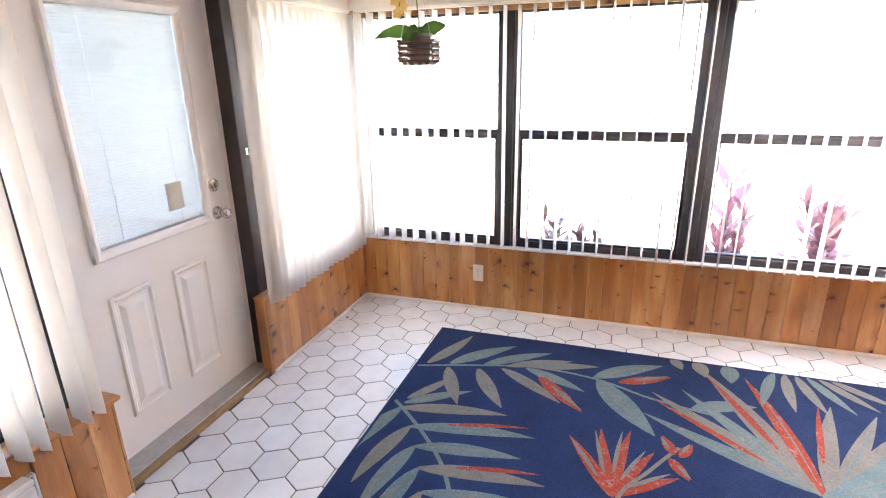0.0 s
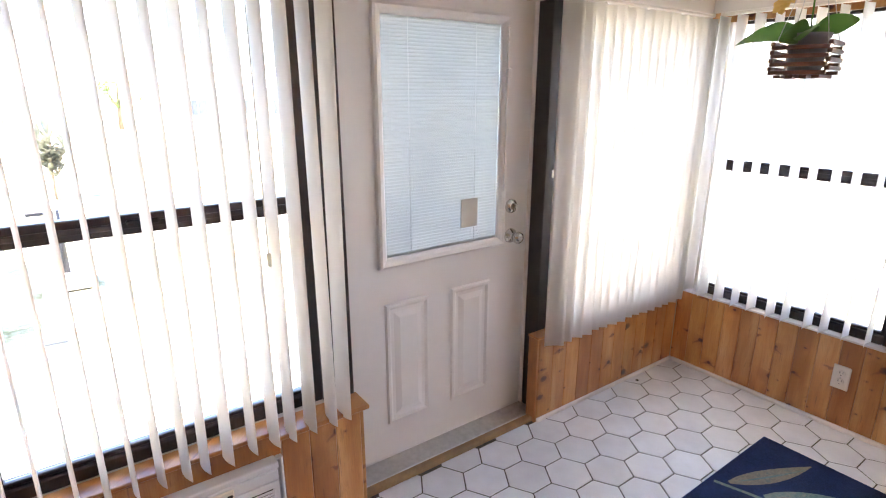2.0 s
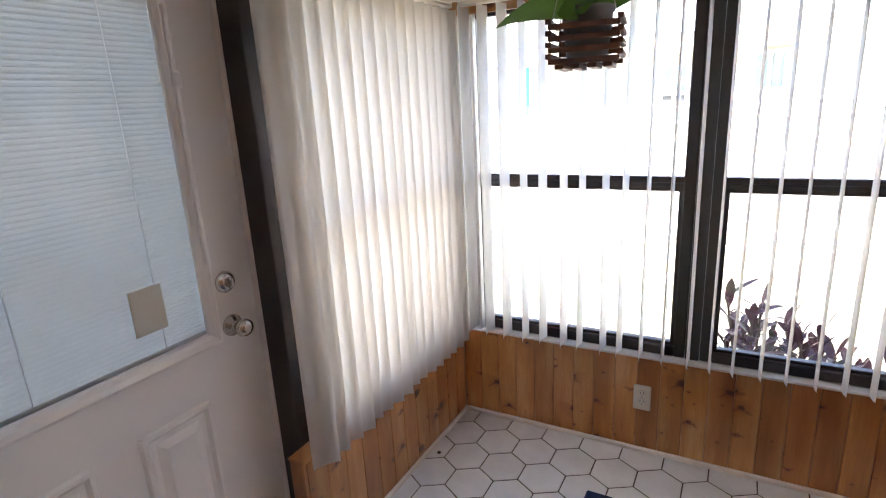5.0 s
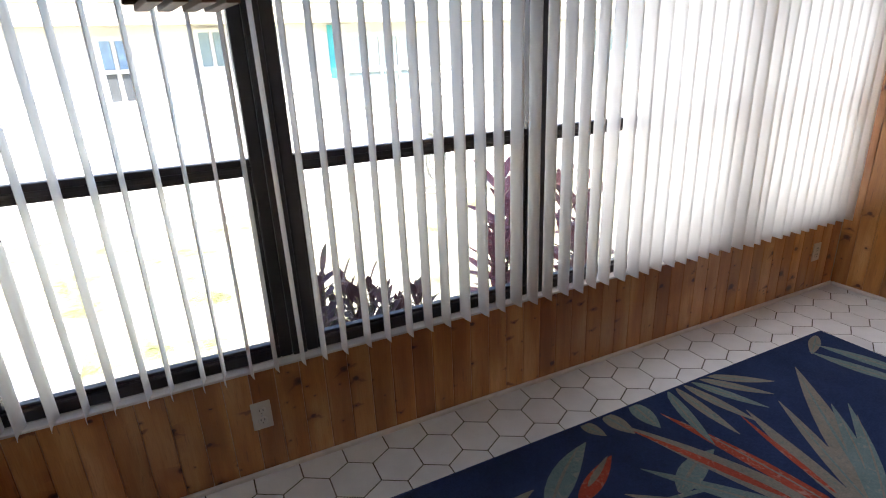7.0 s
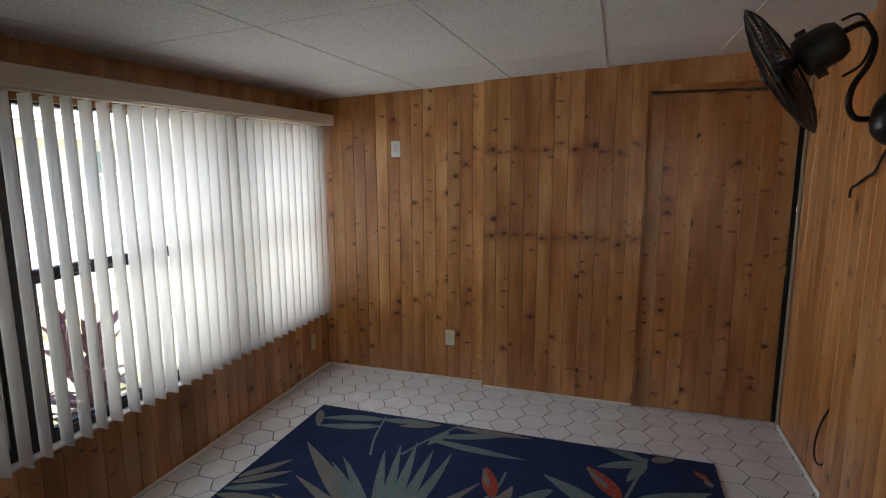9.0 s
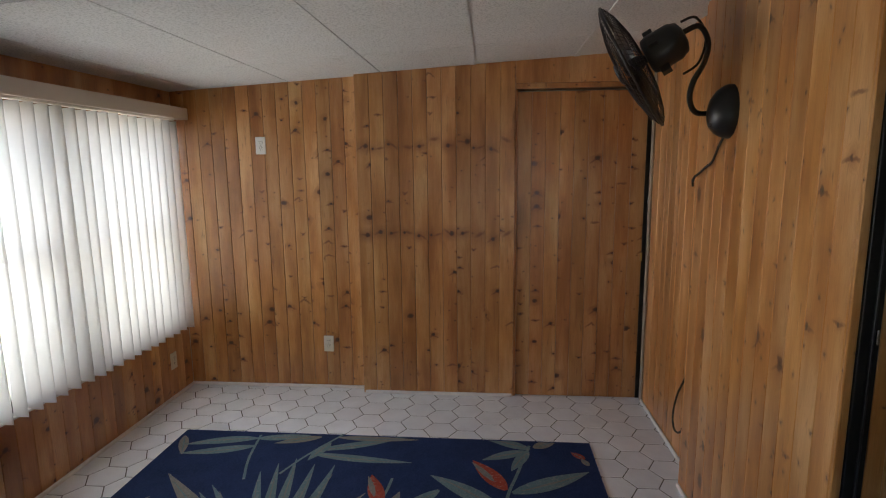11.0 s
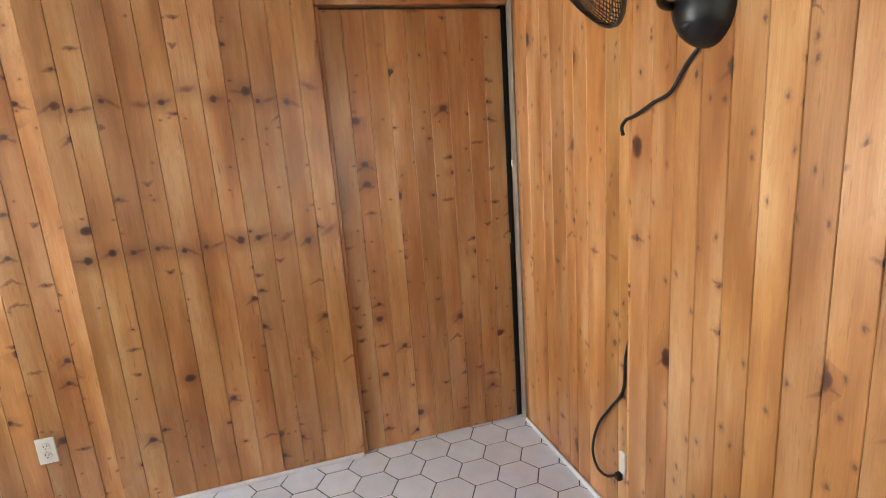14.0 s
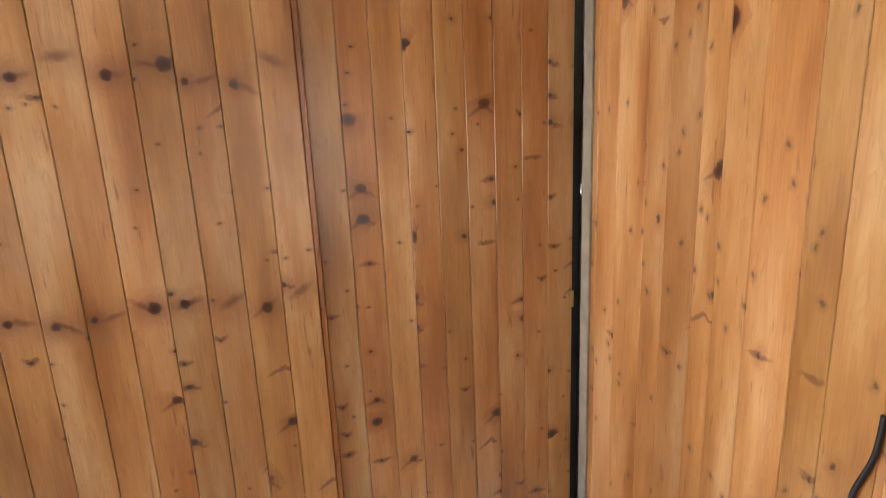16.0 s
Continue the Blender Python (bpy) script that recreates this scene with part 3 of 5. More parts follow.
def vertical_blind(u0, u1, top, bottom, angle, m, label, pitch=0.0735, seed=1, wand=None, material=SLAT):
    """A head rail with hanging slats along local x; angle turns the slats, 90 is edge-on to the window."""
    rnd = random.Random(seed)
    b = thing("vertical_blind", label, "vertical blind", "vertical blinds")
    b.matrix_basis = m
    part("head_rail", boxes(((u0, -0.02, top), (u1, 0.02, top + 0.03)), bevel=0.003), VALANCE, b)
    me = slat_mesh(top - bottom, material)
    n = int(round((u1 - u0 - 0.03) / pitch))
    for i in range(n + 1):
        s = new("slat", me)
        s.parent = b
        u = u0 + 0.015 + i * (u1 - u0 - 0.03) / n
        s.matrix_basis = pose(u, 0, top - 0.004 + rnd.uniform(-0.003, 0.003), rnd.uniform(-0.35, 0.35), rnd.uniform(-0.2, 0.2), angle + rnd.uniform(-3.5, 3.5))
    if wand is not None:
        c = bmesh.new()
        tube(c, [(wand, -0.05, top), (wand, -0.05, top - 0.78)], 0.0018, 6)
        box(c, (wand - 0.006, -0.058, top - 0.82), (wand + 0.006, -0.046, top - 0.78), 0.002)
        part("pull_cord", c, IVORY, b)
    return b


north = pose(0, YN - 0.052, 0)
vertical_blind(-1.700, 0.215, 1.855, SILL + 0.020, 88, north, "open off-white vertical blind slats over the windows", pitch=0.0805, seed=2)
vertical_blind(0.265, 2.440, 1.855, SILL + 0.016, 82, north, "half-closed off-white vertical blind slats over the windows", pitch=0.0785, seed=3)
vertical_blind(2.215, 3.205, 1.850, 0.405, -30, pose(XW + 0.035, 0, 0, 0, 0, 90), "closed cream vertical blind beside the door", pitch=0.066, seed=4, wand=0.97, material=SLAT_CREAM)
vertical_blind(0.215, 1.215, 1.850, 0.435, 97, pose(XW + 0.035, 0, 0, 0, 0, 90), "open off-white vertical blind above the air conditioner", pitch=0.066, seed=5, material=SLAT_CREAM)


def valance(name_label, lo, hi):
    """A boxed valance: a front board with a lip and a top."""
    bm = bmesh.new()
    box(bm, lo, hi, 0.006, 2)
    v = solid("valance", bm, VALANCE, name_label, "valance", group="valances")
    return v


valance("cream vinyl valance above the window blinds", (XW + 0.0855, YN - 0.155, 1.858), (2.462, YN - 0.143, 1.935))
solid("trim_valance_top", boxes(((XW + 0.0855, YN - 0.1425, 1.925), (2.462, YN - 0.004, 1.934)), ((2.450, YN - 0.1425, 1.860), (2.462, YN - 0.004, 1.9245)), bevel=0.002), VALANCE, "cream top board of the valance", "valance", "structure")
valance("cream vinyl valance above the closed blind", (XW + 0.073, 2.165, 1.855), (XW + 0.085, YN - 0.144, 1.932))
solid("trim_valance_top_2", boxes(((XW - 0.01, 2.165, 1.922), (XW + 0.0725, YN - 0.144, 1.931)), ((XW - 0.01, 2.165, 1.857), (XW + 0.073, 2.177, 1.922)), bevel=0.002), VALANCE, "cream top board of the valance", "valance", "structure")
valance("cream vinyl valance above the open blind", (XW + 0.073, 0.20, 1.855), (XW + 0.085, 1.235, 1.932))
solid("trim_valance_top_3", boxes(((XW - 0.01, 0.20, 1.922), (XW + 0.073, 1.235, 1.931)), bevel=0.002), VALANCE, "cream top board of the valance", "valance", "structure")

# ---------- outside door ----------
def panel_ring(bm, u0, u1, z0, z1, prof):
    """A raised or sunk frame: rings of (inset, depth) pairs, in the local x-z plane; depth towards -y."""
    rings = []
    for inset, depth in prof:
        rings.append([bm.verts.new((x, -depth, z)) for x, z in ((u0 + inset, z0 + inset), (u1 - inset, z0 + inset), (u1 - inset, z1 - inset), (u0 + inset, z1 - inset))])
    for a, b in zip(rings, rings[1:]):
        for i in range(4):
            bm.faces.new((a[i], a[(i + 1) % 4], b[(i + 1) % 4], b[i]))
    return rings


def outside_door():
    d = thing("door_1", "closed white half-glass entry door with a mini blind", "door", "", "structure")
    d.matrix_basis = pose(X_DOOR, 0, 0, 0, 0, 90)
    u0, u1, top = DOOR_S, DOOR_N, 1.985
    l0, l1, lz0, lz1 = 1.475, 2.048, 0.885, 1.775
    bm = boxes(((u0, 0, 0.0), (l0, 0.044, top)), ((l1, 0, 0.0), (u1, 0.044, top)), ((l0, 0, 0.0), (l1, 0.044, lz0)), ((l0, 0, lz1), (l1, 0.044, top)))
    part("slab", bm, DOOR_WHITE, d)
    for a, b in ((1.470, 1.680), (1.790, 2.004)):
        p = bmesh.new()
        r = panel_ring(p, a, b, 0.178, 0.712, [(0, -0.0005), (0.006, 0.010), (0.016, 0.011), (0.026, 0.003), (0.040, 0.0025), (0.064, 0.011), (0.066, 0.011)])
        p.faces.new(r[-1])
        part("raised_panel", p, DOOR_WHITE, d)
    fr = bmesh.new()
    panel_ring(fr, l0 - 0.026, l1 + 0.026, lz0 - 0.026, lz1 + 0.026, [(0, 0.0), (0.003, 0.016), (0.012, 0.021), (0.026, 0.017), (0.036, 0.008), (0.040, -0.002)])
    part("glass_frame", fr, WHITE_PAINT, d)
    g = part("pane", boxes(((l0, 0.006, lz0), (l1, 0.009, lz1)), ((l0, 0.032, lz0), (l1, 0.035, lz1))), GLASS, d)
    g.visible_shadow = False
    mini = bmesh.new()
    n = 68
    for i in range(n):
        z = lz0 + 0.022 + (lz1 - lz0 - 0.03) * i / n
        prof = ((0.0100, 0.0), (0.0150, 0.0030), (0.0185, 0.0085), (0.0205, 0.0150))
        rows = [[mini.verts.new((x, y, z + dz)) for x in (l0 + 0.004, l1 - 0.004)] for y, dz in prof]
        for p, q in zip(rows, rows[1:]):
            mini.faces.new((p[0], p[1], q[1], q[0]))
    box(mini, (l0 + 0.002, 0.0105, lz0), (l1 - 0.002, 0.0225, lz0 + 0.025), 0.002)
    tagged(part("mini_blind", mini, MINI, d, "closed white mini blind between the panes"), kind="stuff")
    cords = bmesh.new()
    for x in (l0 + 0.13, l1 - 0.13):
        tube(cords, [(x, 0.0095, lz0 + 0.02), (x, 0.0095, lz1)], 0.0012, 5)
    part("blind_cord", cords, WHITE_PAINT, d)
    ctl = bmesh.new()
    box(ctl, (l1 + 0.004, -0.026, 1.10), (l1 + 0.016, -0.012, lz1 - 0.02), 0.003)
    box(ctl, (l1 - 0.002, -0.034, 1.56), (l1 + 0.020, -0.020, 1.60), 0.004)
    part("blind_slider", ctl, WHITE_PAINT, d)
    part("sticker", boxes(((1.845, 0.001, 0.965), (1.930, 0.0055, 1.085))), PAPER, d, "faded paper sticker on the glass")
    bolt = bmesh.new()
    turn = pose(2.118, -0.0005, 1.027, 90)
    lathe(bolt, [(0.032, 0), (0.032, 0.006), (0.026, 0.014), (0.018, 0.016), (0.012, 0.017)], turn)
    box(bolt, (2.113, -0.036, 1.012), (2.123, -0.012, 1.042), 0.003)
    part("deadbolt", bolt, CHROME, d, "satin nickel deadbolt thumb turn")
    knob = bmesh.new()
    lathe(knob, [(0.033, 0), (0.032, 0.006), (0.016, 0.012), (0.012, 0.020), (0.013, 0.030), (0.022, 0.038), (0.027, 0.050), (0.024, 0.062), (0.012, 0.067)], pose(2.120, -0.0005, 0.893, 90))
    part("knob", knob, CHROME, d, "satin nickel door knob")
    sweep = bmesh.new()
    box(sweep, (u0 + 0.005, -0.004, 0.004), (u1 - 0.005, 0.0, 0.030), 0.002)
    part("sweep", sweep, DOOR_WHITE, d)


outside_door()
frame_w = bmesh.new()
for a, b in ((1.170, 1.280), (DOOR_N + 0.006, 2.300)):
    box(frame_w, (X_DOOR - 0.06, a, 0.0), (XW - 0.062, b, 1.99), 0.003)
box(frame_w, (X_DOOR - 0.06, 1.280, 1.990), (XW - 0.070, DOOR_N + 0.006, 2.03), 0.003)
solid("trim_door_frame", frame_w, BRONZE, "dark bronze door frame", "door frame", "structure")
strip = bmesh.new()
box(strip, (X_DOOR - 0.004, DOOR_N + 0.0005, 0.02), (X_DOOR + 0.020, DOOR_N + 0.0055, 1.985), 0.001)
box(strip, (X_DOOR - 0.004, DOOR_S - 0.0050, 0.02), (X_DOOR + 0.006, DOOR_S - 0.0005, 1.985), 0.001)
solid("trim_weatherstrip", strip, TRIM_WHITE, "white weatherstrip beside the door", "weatherstrip", "structure")
solid("trim_strike", boxes(((XW - 0.0615, 2.255, 1.150), (XW - 0.055, 2.272, 1.185)), bevel=0.001), CHROME, "small metal catch on the door frame", "catch", "structure")
solid("threshold", boxes(((X_DOOR - 0.02, 1.283, -0.001), (XW - 0.050, DOOR_N + 0.02, 0.022)), bevel=0.004), ALU, "worn aluminium door threshold", "threshold", "structure")
solid("trim_threshold_nosing", boxes(((XW - 0.048, 1.262, 0.0), (XW - 0.012, 2.175, 0.026)), bevel=0.005), OAK, "worn wooden strip along the threshold", "threshold", "structure")


# ---------- pine boards on the walls ----------
def clad(parent, u0, u1, place, turn, z0, z1, material=PINE, width=0.0895, uneven=0.0):
    n = max(1, int(round((u1 - u0) / width)))
    shares = [1.0 + uneven * (2 * ((i * 0.618) % 1.0) - 1) for i in range(n)]
    u = u0
    for share in shares:
        w = (u1 - u0) * share / sum(shares)
        x, y = place(u + w / 2)
        plank(parent, x, y, z0, z1(u + w / 2) if callable(z1) else z1, w - (0.0006 if uneven else 0.0012), turn, material)
        u += w


clad(wall_n, XW + 0.001, XE - 0.001, lambda u: (u, YN - 0.002), 0, 0.0, SILL - 0.013)
for lo, hi, z0, z1 in ((XW, 0.4, 1.937, 2.075), (0.4, XE, 1.937, 2.075)):
    bm = boxes(((lo, YN - 0.004, z0), (hi - 0.001, YN + CORE - 0.001, z1)), bevel=0.002)
    part("header_board", bm, PINE, wall_n)
part("header_board", boxes(((XW, YN - 0.003, HEAD - 0.03), (XE, YN + CORE - 0.001, 1.936))), PINE, wall_n)
clad(wall_e, Y_STEP + 0.001, YN - 0.003, lambda u: (XE - 0.002, u), 90 + 180, 0.0, lambda u: ceiling_z(u) + 0.02)
clad(wall_e, 0.985, Y_STEP, lambda u: (XE_PROUD, u), 270, 0.0, lambda u: ceiling_z(u) + 0.02, PINE_WHORL)
part("panel_backing", boxes(((XE_PROUD + 0.0145, 0.986, 0.0), (XE + CORE - 0.001, Y_STEP - 0.001, 2.13))), PINE, wall_e)
part("lintel_board", boxes(((XE_PROUD + 0.002, YS_DEEP + 0.002, 2.044), (XE + 0.010, 0.984, 2.235))), PINE, wall_e)
part("door_head_trim", boxes(((XE_PROUD - 0.004, YS_DEEP + 0.002, 2.010), (XE + 0.010, 0.984, 2.043)), bevel=0.003), PINE, wall_e)
clad(wall_s, OPEN_E + 0.012, X_STEP, lambda u: (u, YS), 180, 0.0, lambda u: ceiling_z(YS) + 0.03, PINE_FLECK)
part("step_board", boxes(((X_STEP + 0.0005, YS_DEEP - 0.013, 0.0), (X_STEP + 0.012, YS - 0.001, 2.21)), bevel=0.002), PINE, wall_s)
clad(wall_s, X_STEP + 0.013, XE_DOOR - 0.012, lambda u: (u, YS_DEEP), 180, 0.0, lambda u: ceiling_z(YS_DEEP) + 0.03, PINE_FLECK, 0.086, 0.35)
clad(wall_s, XW + 0.001, OPEN_W - 0.012, lambda u: (u, YS), 180, 0.0, lambda u: ceiling_z(YS) + 0.03)
part("corner_strip", boxes(((2.412, YS_DEEP + 0.0006, 0.0), (2.455, YS_DEEP + 0.011, 2.19)), bevel=0.002), AGED, wall_s)
part("jamb_edge", boxes(((OPEN_E, 0.200, 0.0), (OPEN_E + 0.0115, YS - 0.001, 2.05)), bevel=0.002), PINE, wall_s)
jamb = bmesh.new()
box(jamb, (OPEN_E - 0.006, 0.150, 0.0), (OPEN_E + 0.0115, 0.199, 2.05), 0.002)
box(jamb, (OPEN_E - 0.014, 0.168, 0.0), (OPEN_E - 0.004, 0.174, 2.05), 0.002)
solid("trim_black_jamb", jamb, BLACK, "black metal jamb of the open doorway", "door frame", "structure")
solid("trim_jamb_catch", boxes(((OPEN_E - 0.012, 0.155, 1.09), (OPEN_E - 0.005, 0.162, 1.13)), bevel=0.002), CHROME, "small chrome catch in the black jamb", "catch", "structure")
for a, b in ((0.098, 0.148), (0.046, 0.097)):
    part("jamb_board", boxes(((OPEN_E - 0.002, a, 0.0), (OPEN_E + 0.0115, b, 2.05)), bevel=0.003), PINE, wall_s)
clad(wall_w, 2.180, YN - 0.003, lambda u: (XW, u), 90, 0.0, 0.430)
part("panel_end_board", boxes(((XW - 0.058, 2.166, 0.0), (XW - 0.001, 2.179, 0.430)), bevel=0.002), PINE, wall_w)
part("panel_cap", boxes(((XW - 0.06, 2.162, 0.4305), (XW + 0.008, YN - 0.01, 0.440)), bevel=0.002), PINE, wall_w)
clad(wall_w, 0.976, 1.262, lambda u: (XW + 0.018, u), 90, 0.0, 0.425)
part("panel_end_board", boxes(((XW - 0.14, 1.2625, 0.0), (XW + 0.017, 1.275, 0.425)), bevel=0.002), PINE, wall_w)
part("panel_backing", boxes(((XW - 0.011, 0.977, 0.0), (XW + 0.003, 1.2615, 0.42))), PINE, wall_w)
part("panel_cap", boxes(((XW - 0.07, 0.955, 0.4255), (XW + 0.040, 1.290, 0.443)), bevel=0.004), PINE, wall_w)
part("apron_board", boxes(((XW - 0.011, 0.23, 0.345), (XW + 0.008, 0.974, 0.436)), bevel=0.003), PINE, wall_w)
clad(wall_w, 0.230, 0.975, lambda u: (XW + 0.004, u), 90, 0.0, 0.344)

part("header_board", boxes(((XW - 0.0115, 0.235, 1.938), (XW - 0.001, YN - 0.005, 2.22))), PINE, wall_w)

# east door, flush pine boards
door_e = thing("door_2", "closed flush door of knotty pine boards", "door", "", "structure")
part("slab", boxes(((XE_DOOR + 0.0145, 0.176, 0.006), (XE + 0.010, 0.968, 1.994))), PINE, door_e)
clad(door_e, 0.176, 0.968, lambda u: (XE_DOOR, u), 270, 0.006, 1.994)
part("side_trim", boxes(((XE_DOOR - 0.012, 0.9685, 0.0), (XE + 0.010, 0.9845, 2.009)), bevel=0.003), PINE, door_e)
# solid black strip stands in for the shade in the open door gap
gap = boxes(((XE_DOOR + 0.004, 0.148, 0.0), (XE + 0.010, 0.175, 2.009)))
part("gap_shade_strip", gap, BLACK, door_e)
part("hinge_leaf", boxes(((XE_DOOR - 0.004, 0.172, 0.93), (XE_DOOR + 0.002, 0.186, 0.985)), bevel=0.001), BRASS, door_e, "small brass latch plate")
part("hook_eye", boxes(((XE_DOOR - 0.012, 0.150, 1.30), (XE_DOOR - 0.002, 0.156, 1.335)), bevel=0.002), CHROME, door_e, "small chrome hook")

# ---------- baseboards ----------
def skirting(name, lo, hi):
    solid(name, boxes((lo, hi), bevel=0.005), TRIM_WHITE, "scuffed white quarter-round along the wall", "baseboard", "structure")


skirting("baseboard_1", (XW + 0.016, YN - 0.018, 0.0), (XE - 0.004, YN - 0.0025, 0.024))
skirting("baseboard_2", (XW + 0.0005, 2.175, 0.0), (XW + 0.015, YN - 0.003, 0.024))
skirting("baseboard_3", (XE - 0.018, Y_STEP + 0.001, 0.0), (XE - 0.0025, YN - 0.019, 0.024))
skirting("baseboard_4", (XE_PROUD - 0.016, 0.990, 0.0), (XE_PROUD - 0.0005, Y_STEP - 0.012, 0.024))
skirting("baseboard_5", (X_STEP + 0.013, YS_DEEP + 0.0005, 0.0), (2.410, YS_DEEP + 0.015, 0.024))
skirting("baseboard_6", (OPEN_E + 0.02, YS + 0.0005, 0.0), (X_STEP - 0.005, YS + 0.015, 0.024))
skirting("baseboard_7", (XW + 0.0185, 0.98, 0.0), (XW + 0.033, 1.262, 0.030))

# ---------- utility room behind the doorway ----------
wall_u = solid("wall_utility", boxes(
    ((XW - 0.2, -1.62, -0.1), (XE + 0.02, -1.5, 2.4)), ((XE - 0.1, -1.5, -0.1), (XE + 0.02, -0.001, 2.4)),
    ((XW - 0.2, -1.5, -0.1), (XW - 0.08, 0.044, 2.4)), ((XW - 0.2, -1.62, 2.24), (XE + 0.02, 0.044, 2.36))), TAN_WALL,
    "plain tan utility room walls", "wall", "structure")


def washer():
    w = thing("washing_machine", "white top-loading washing machine in the utility room", "washing machine", at=(0.66, -0.87, 0))
    part("body", boxes(((0, 0, 0.02), (0.68, 0.66, 0.855)), bevel=0.012), APPLIANCE, w)
    part("top", boxes(((-0.004, -0.004, 0.858), (0.684, 0.664, 0.905)), bevel=0.012), APPLIANCE, w)
    part("lid", boxes(((0.04, 0.06, 0.906), (0.47, 0.60, 0.918)), bevel=0.006), APPLIANCE, w)
    con = bmesh.new()
    box(con, (0.50, 0.0, 0.906), (0.67, 0.66, 1.06), 0.03, 3)
    part("console", con, APPLIANCE, w)
    part("control_panel", boxes(((0.492, 0.08, 0.945), (0.4995, 0.58, 1.03)), bevel=0.003), AC_GREY, w)
    for x in (0.04, 0.58):
        for y in (0.04, 0.58):
            part("foot", boxes(((x, y, 0), (x + 0.05, y + 0.05, 0.02))), BLACK, w)


washer()

# ---------- rug ----------
RUG = (-1.080, 1.835, 0.588, 2.926)


def flat_leaf(bm, x, y, angle, length, width, z, mat, curl=0.0, n=8):
    """A pointed leaf shape lying on the rug; curl bends it sideways."""
    a, prev, pos, heading = radians(angle), None, Vector((x, y)), radians(angle)
    for i in range(n + 1):
        t = i / n
        w = 0.5 * width * (math.sin(math.pi * min(1.0, 0.05 + 0.95 * t ** 0.85)) ** 0.9 if i < n else 0.02) + 0.001
        side = Vector((-math.sin(heading), math.cos(heading)))
        cur = []
        for s in (-1, 1):
            p = pos + side * w * s
            p = Vector((min(max(p.x, RUG[0] + 0.012), RUG[1] - 0.012), min(max(p.y, RUG[2] + 0.012), RUG[3] - 0.012)))
            cur.append(bm.verts.new((p.x, p.y, z)))
        if prev:
            bm.faces.new((prev[0], cur[0], cur[1], prev[1])).material_index = mat
        prev = cur
        heading += radians(curl) / n
        pos = pos + Vector((math.cos(heading), math.sin(heading))) * length / n


RUG_Z = [0.0102]


def leaf_on_rug(bm, x, y, angle, length, width, mat, curl=0.0, accent=None):
    width *= 0.86
    RUG_Z[0] += 0.000025
    z = RUG_Z[0]
    flat_leaf(bm, x, y, angle, length, width, z, mat, curl)
    a = radians(angle)
    if accent is not None:
        off = width * 0.16
        flat_leaf(bm, x + math.cos(a) * length * 0.3 - math.sin(a) * off, y + math.sin(a) * length * 0.3 + math.cos(a) * off, angle + 2, length * 0.66, width * 0.34, z + 0.00001, accent, curl * 0.66)
    else:
        flat_leaf(bm, x + math.cos(a) * length * 0.1, y + math.sin(a) * length * 0.1, angle, length * 0.8, width * 0.10, z + 0.00001, 1 - mat if mat < 2 else 1, curl * 0.8)


def stem_on_rug(bm, pts, width, mat):
    RUG_Z[0] += 0.000025
    path = smooth_path([(x, y, 0) for x, y in pts], 6)
    prev = None
    for i, p in enumerate(path):
        d = path[min(i + 1, len(path) - 1)] - path[max(i - 1, 0)]
        s = Vector((-d.y, d.x, 0)).normalized() * width / 2
        cur = [bm.verts.new((q.x, q.y, RUG_Z[0])) for q in (p - s, p + s)]
        if prev:
            bm.faces.new((prev[0], cur[0], cur[1], prev[1])).material_index = mat
        prev = cur


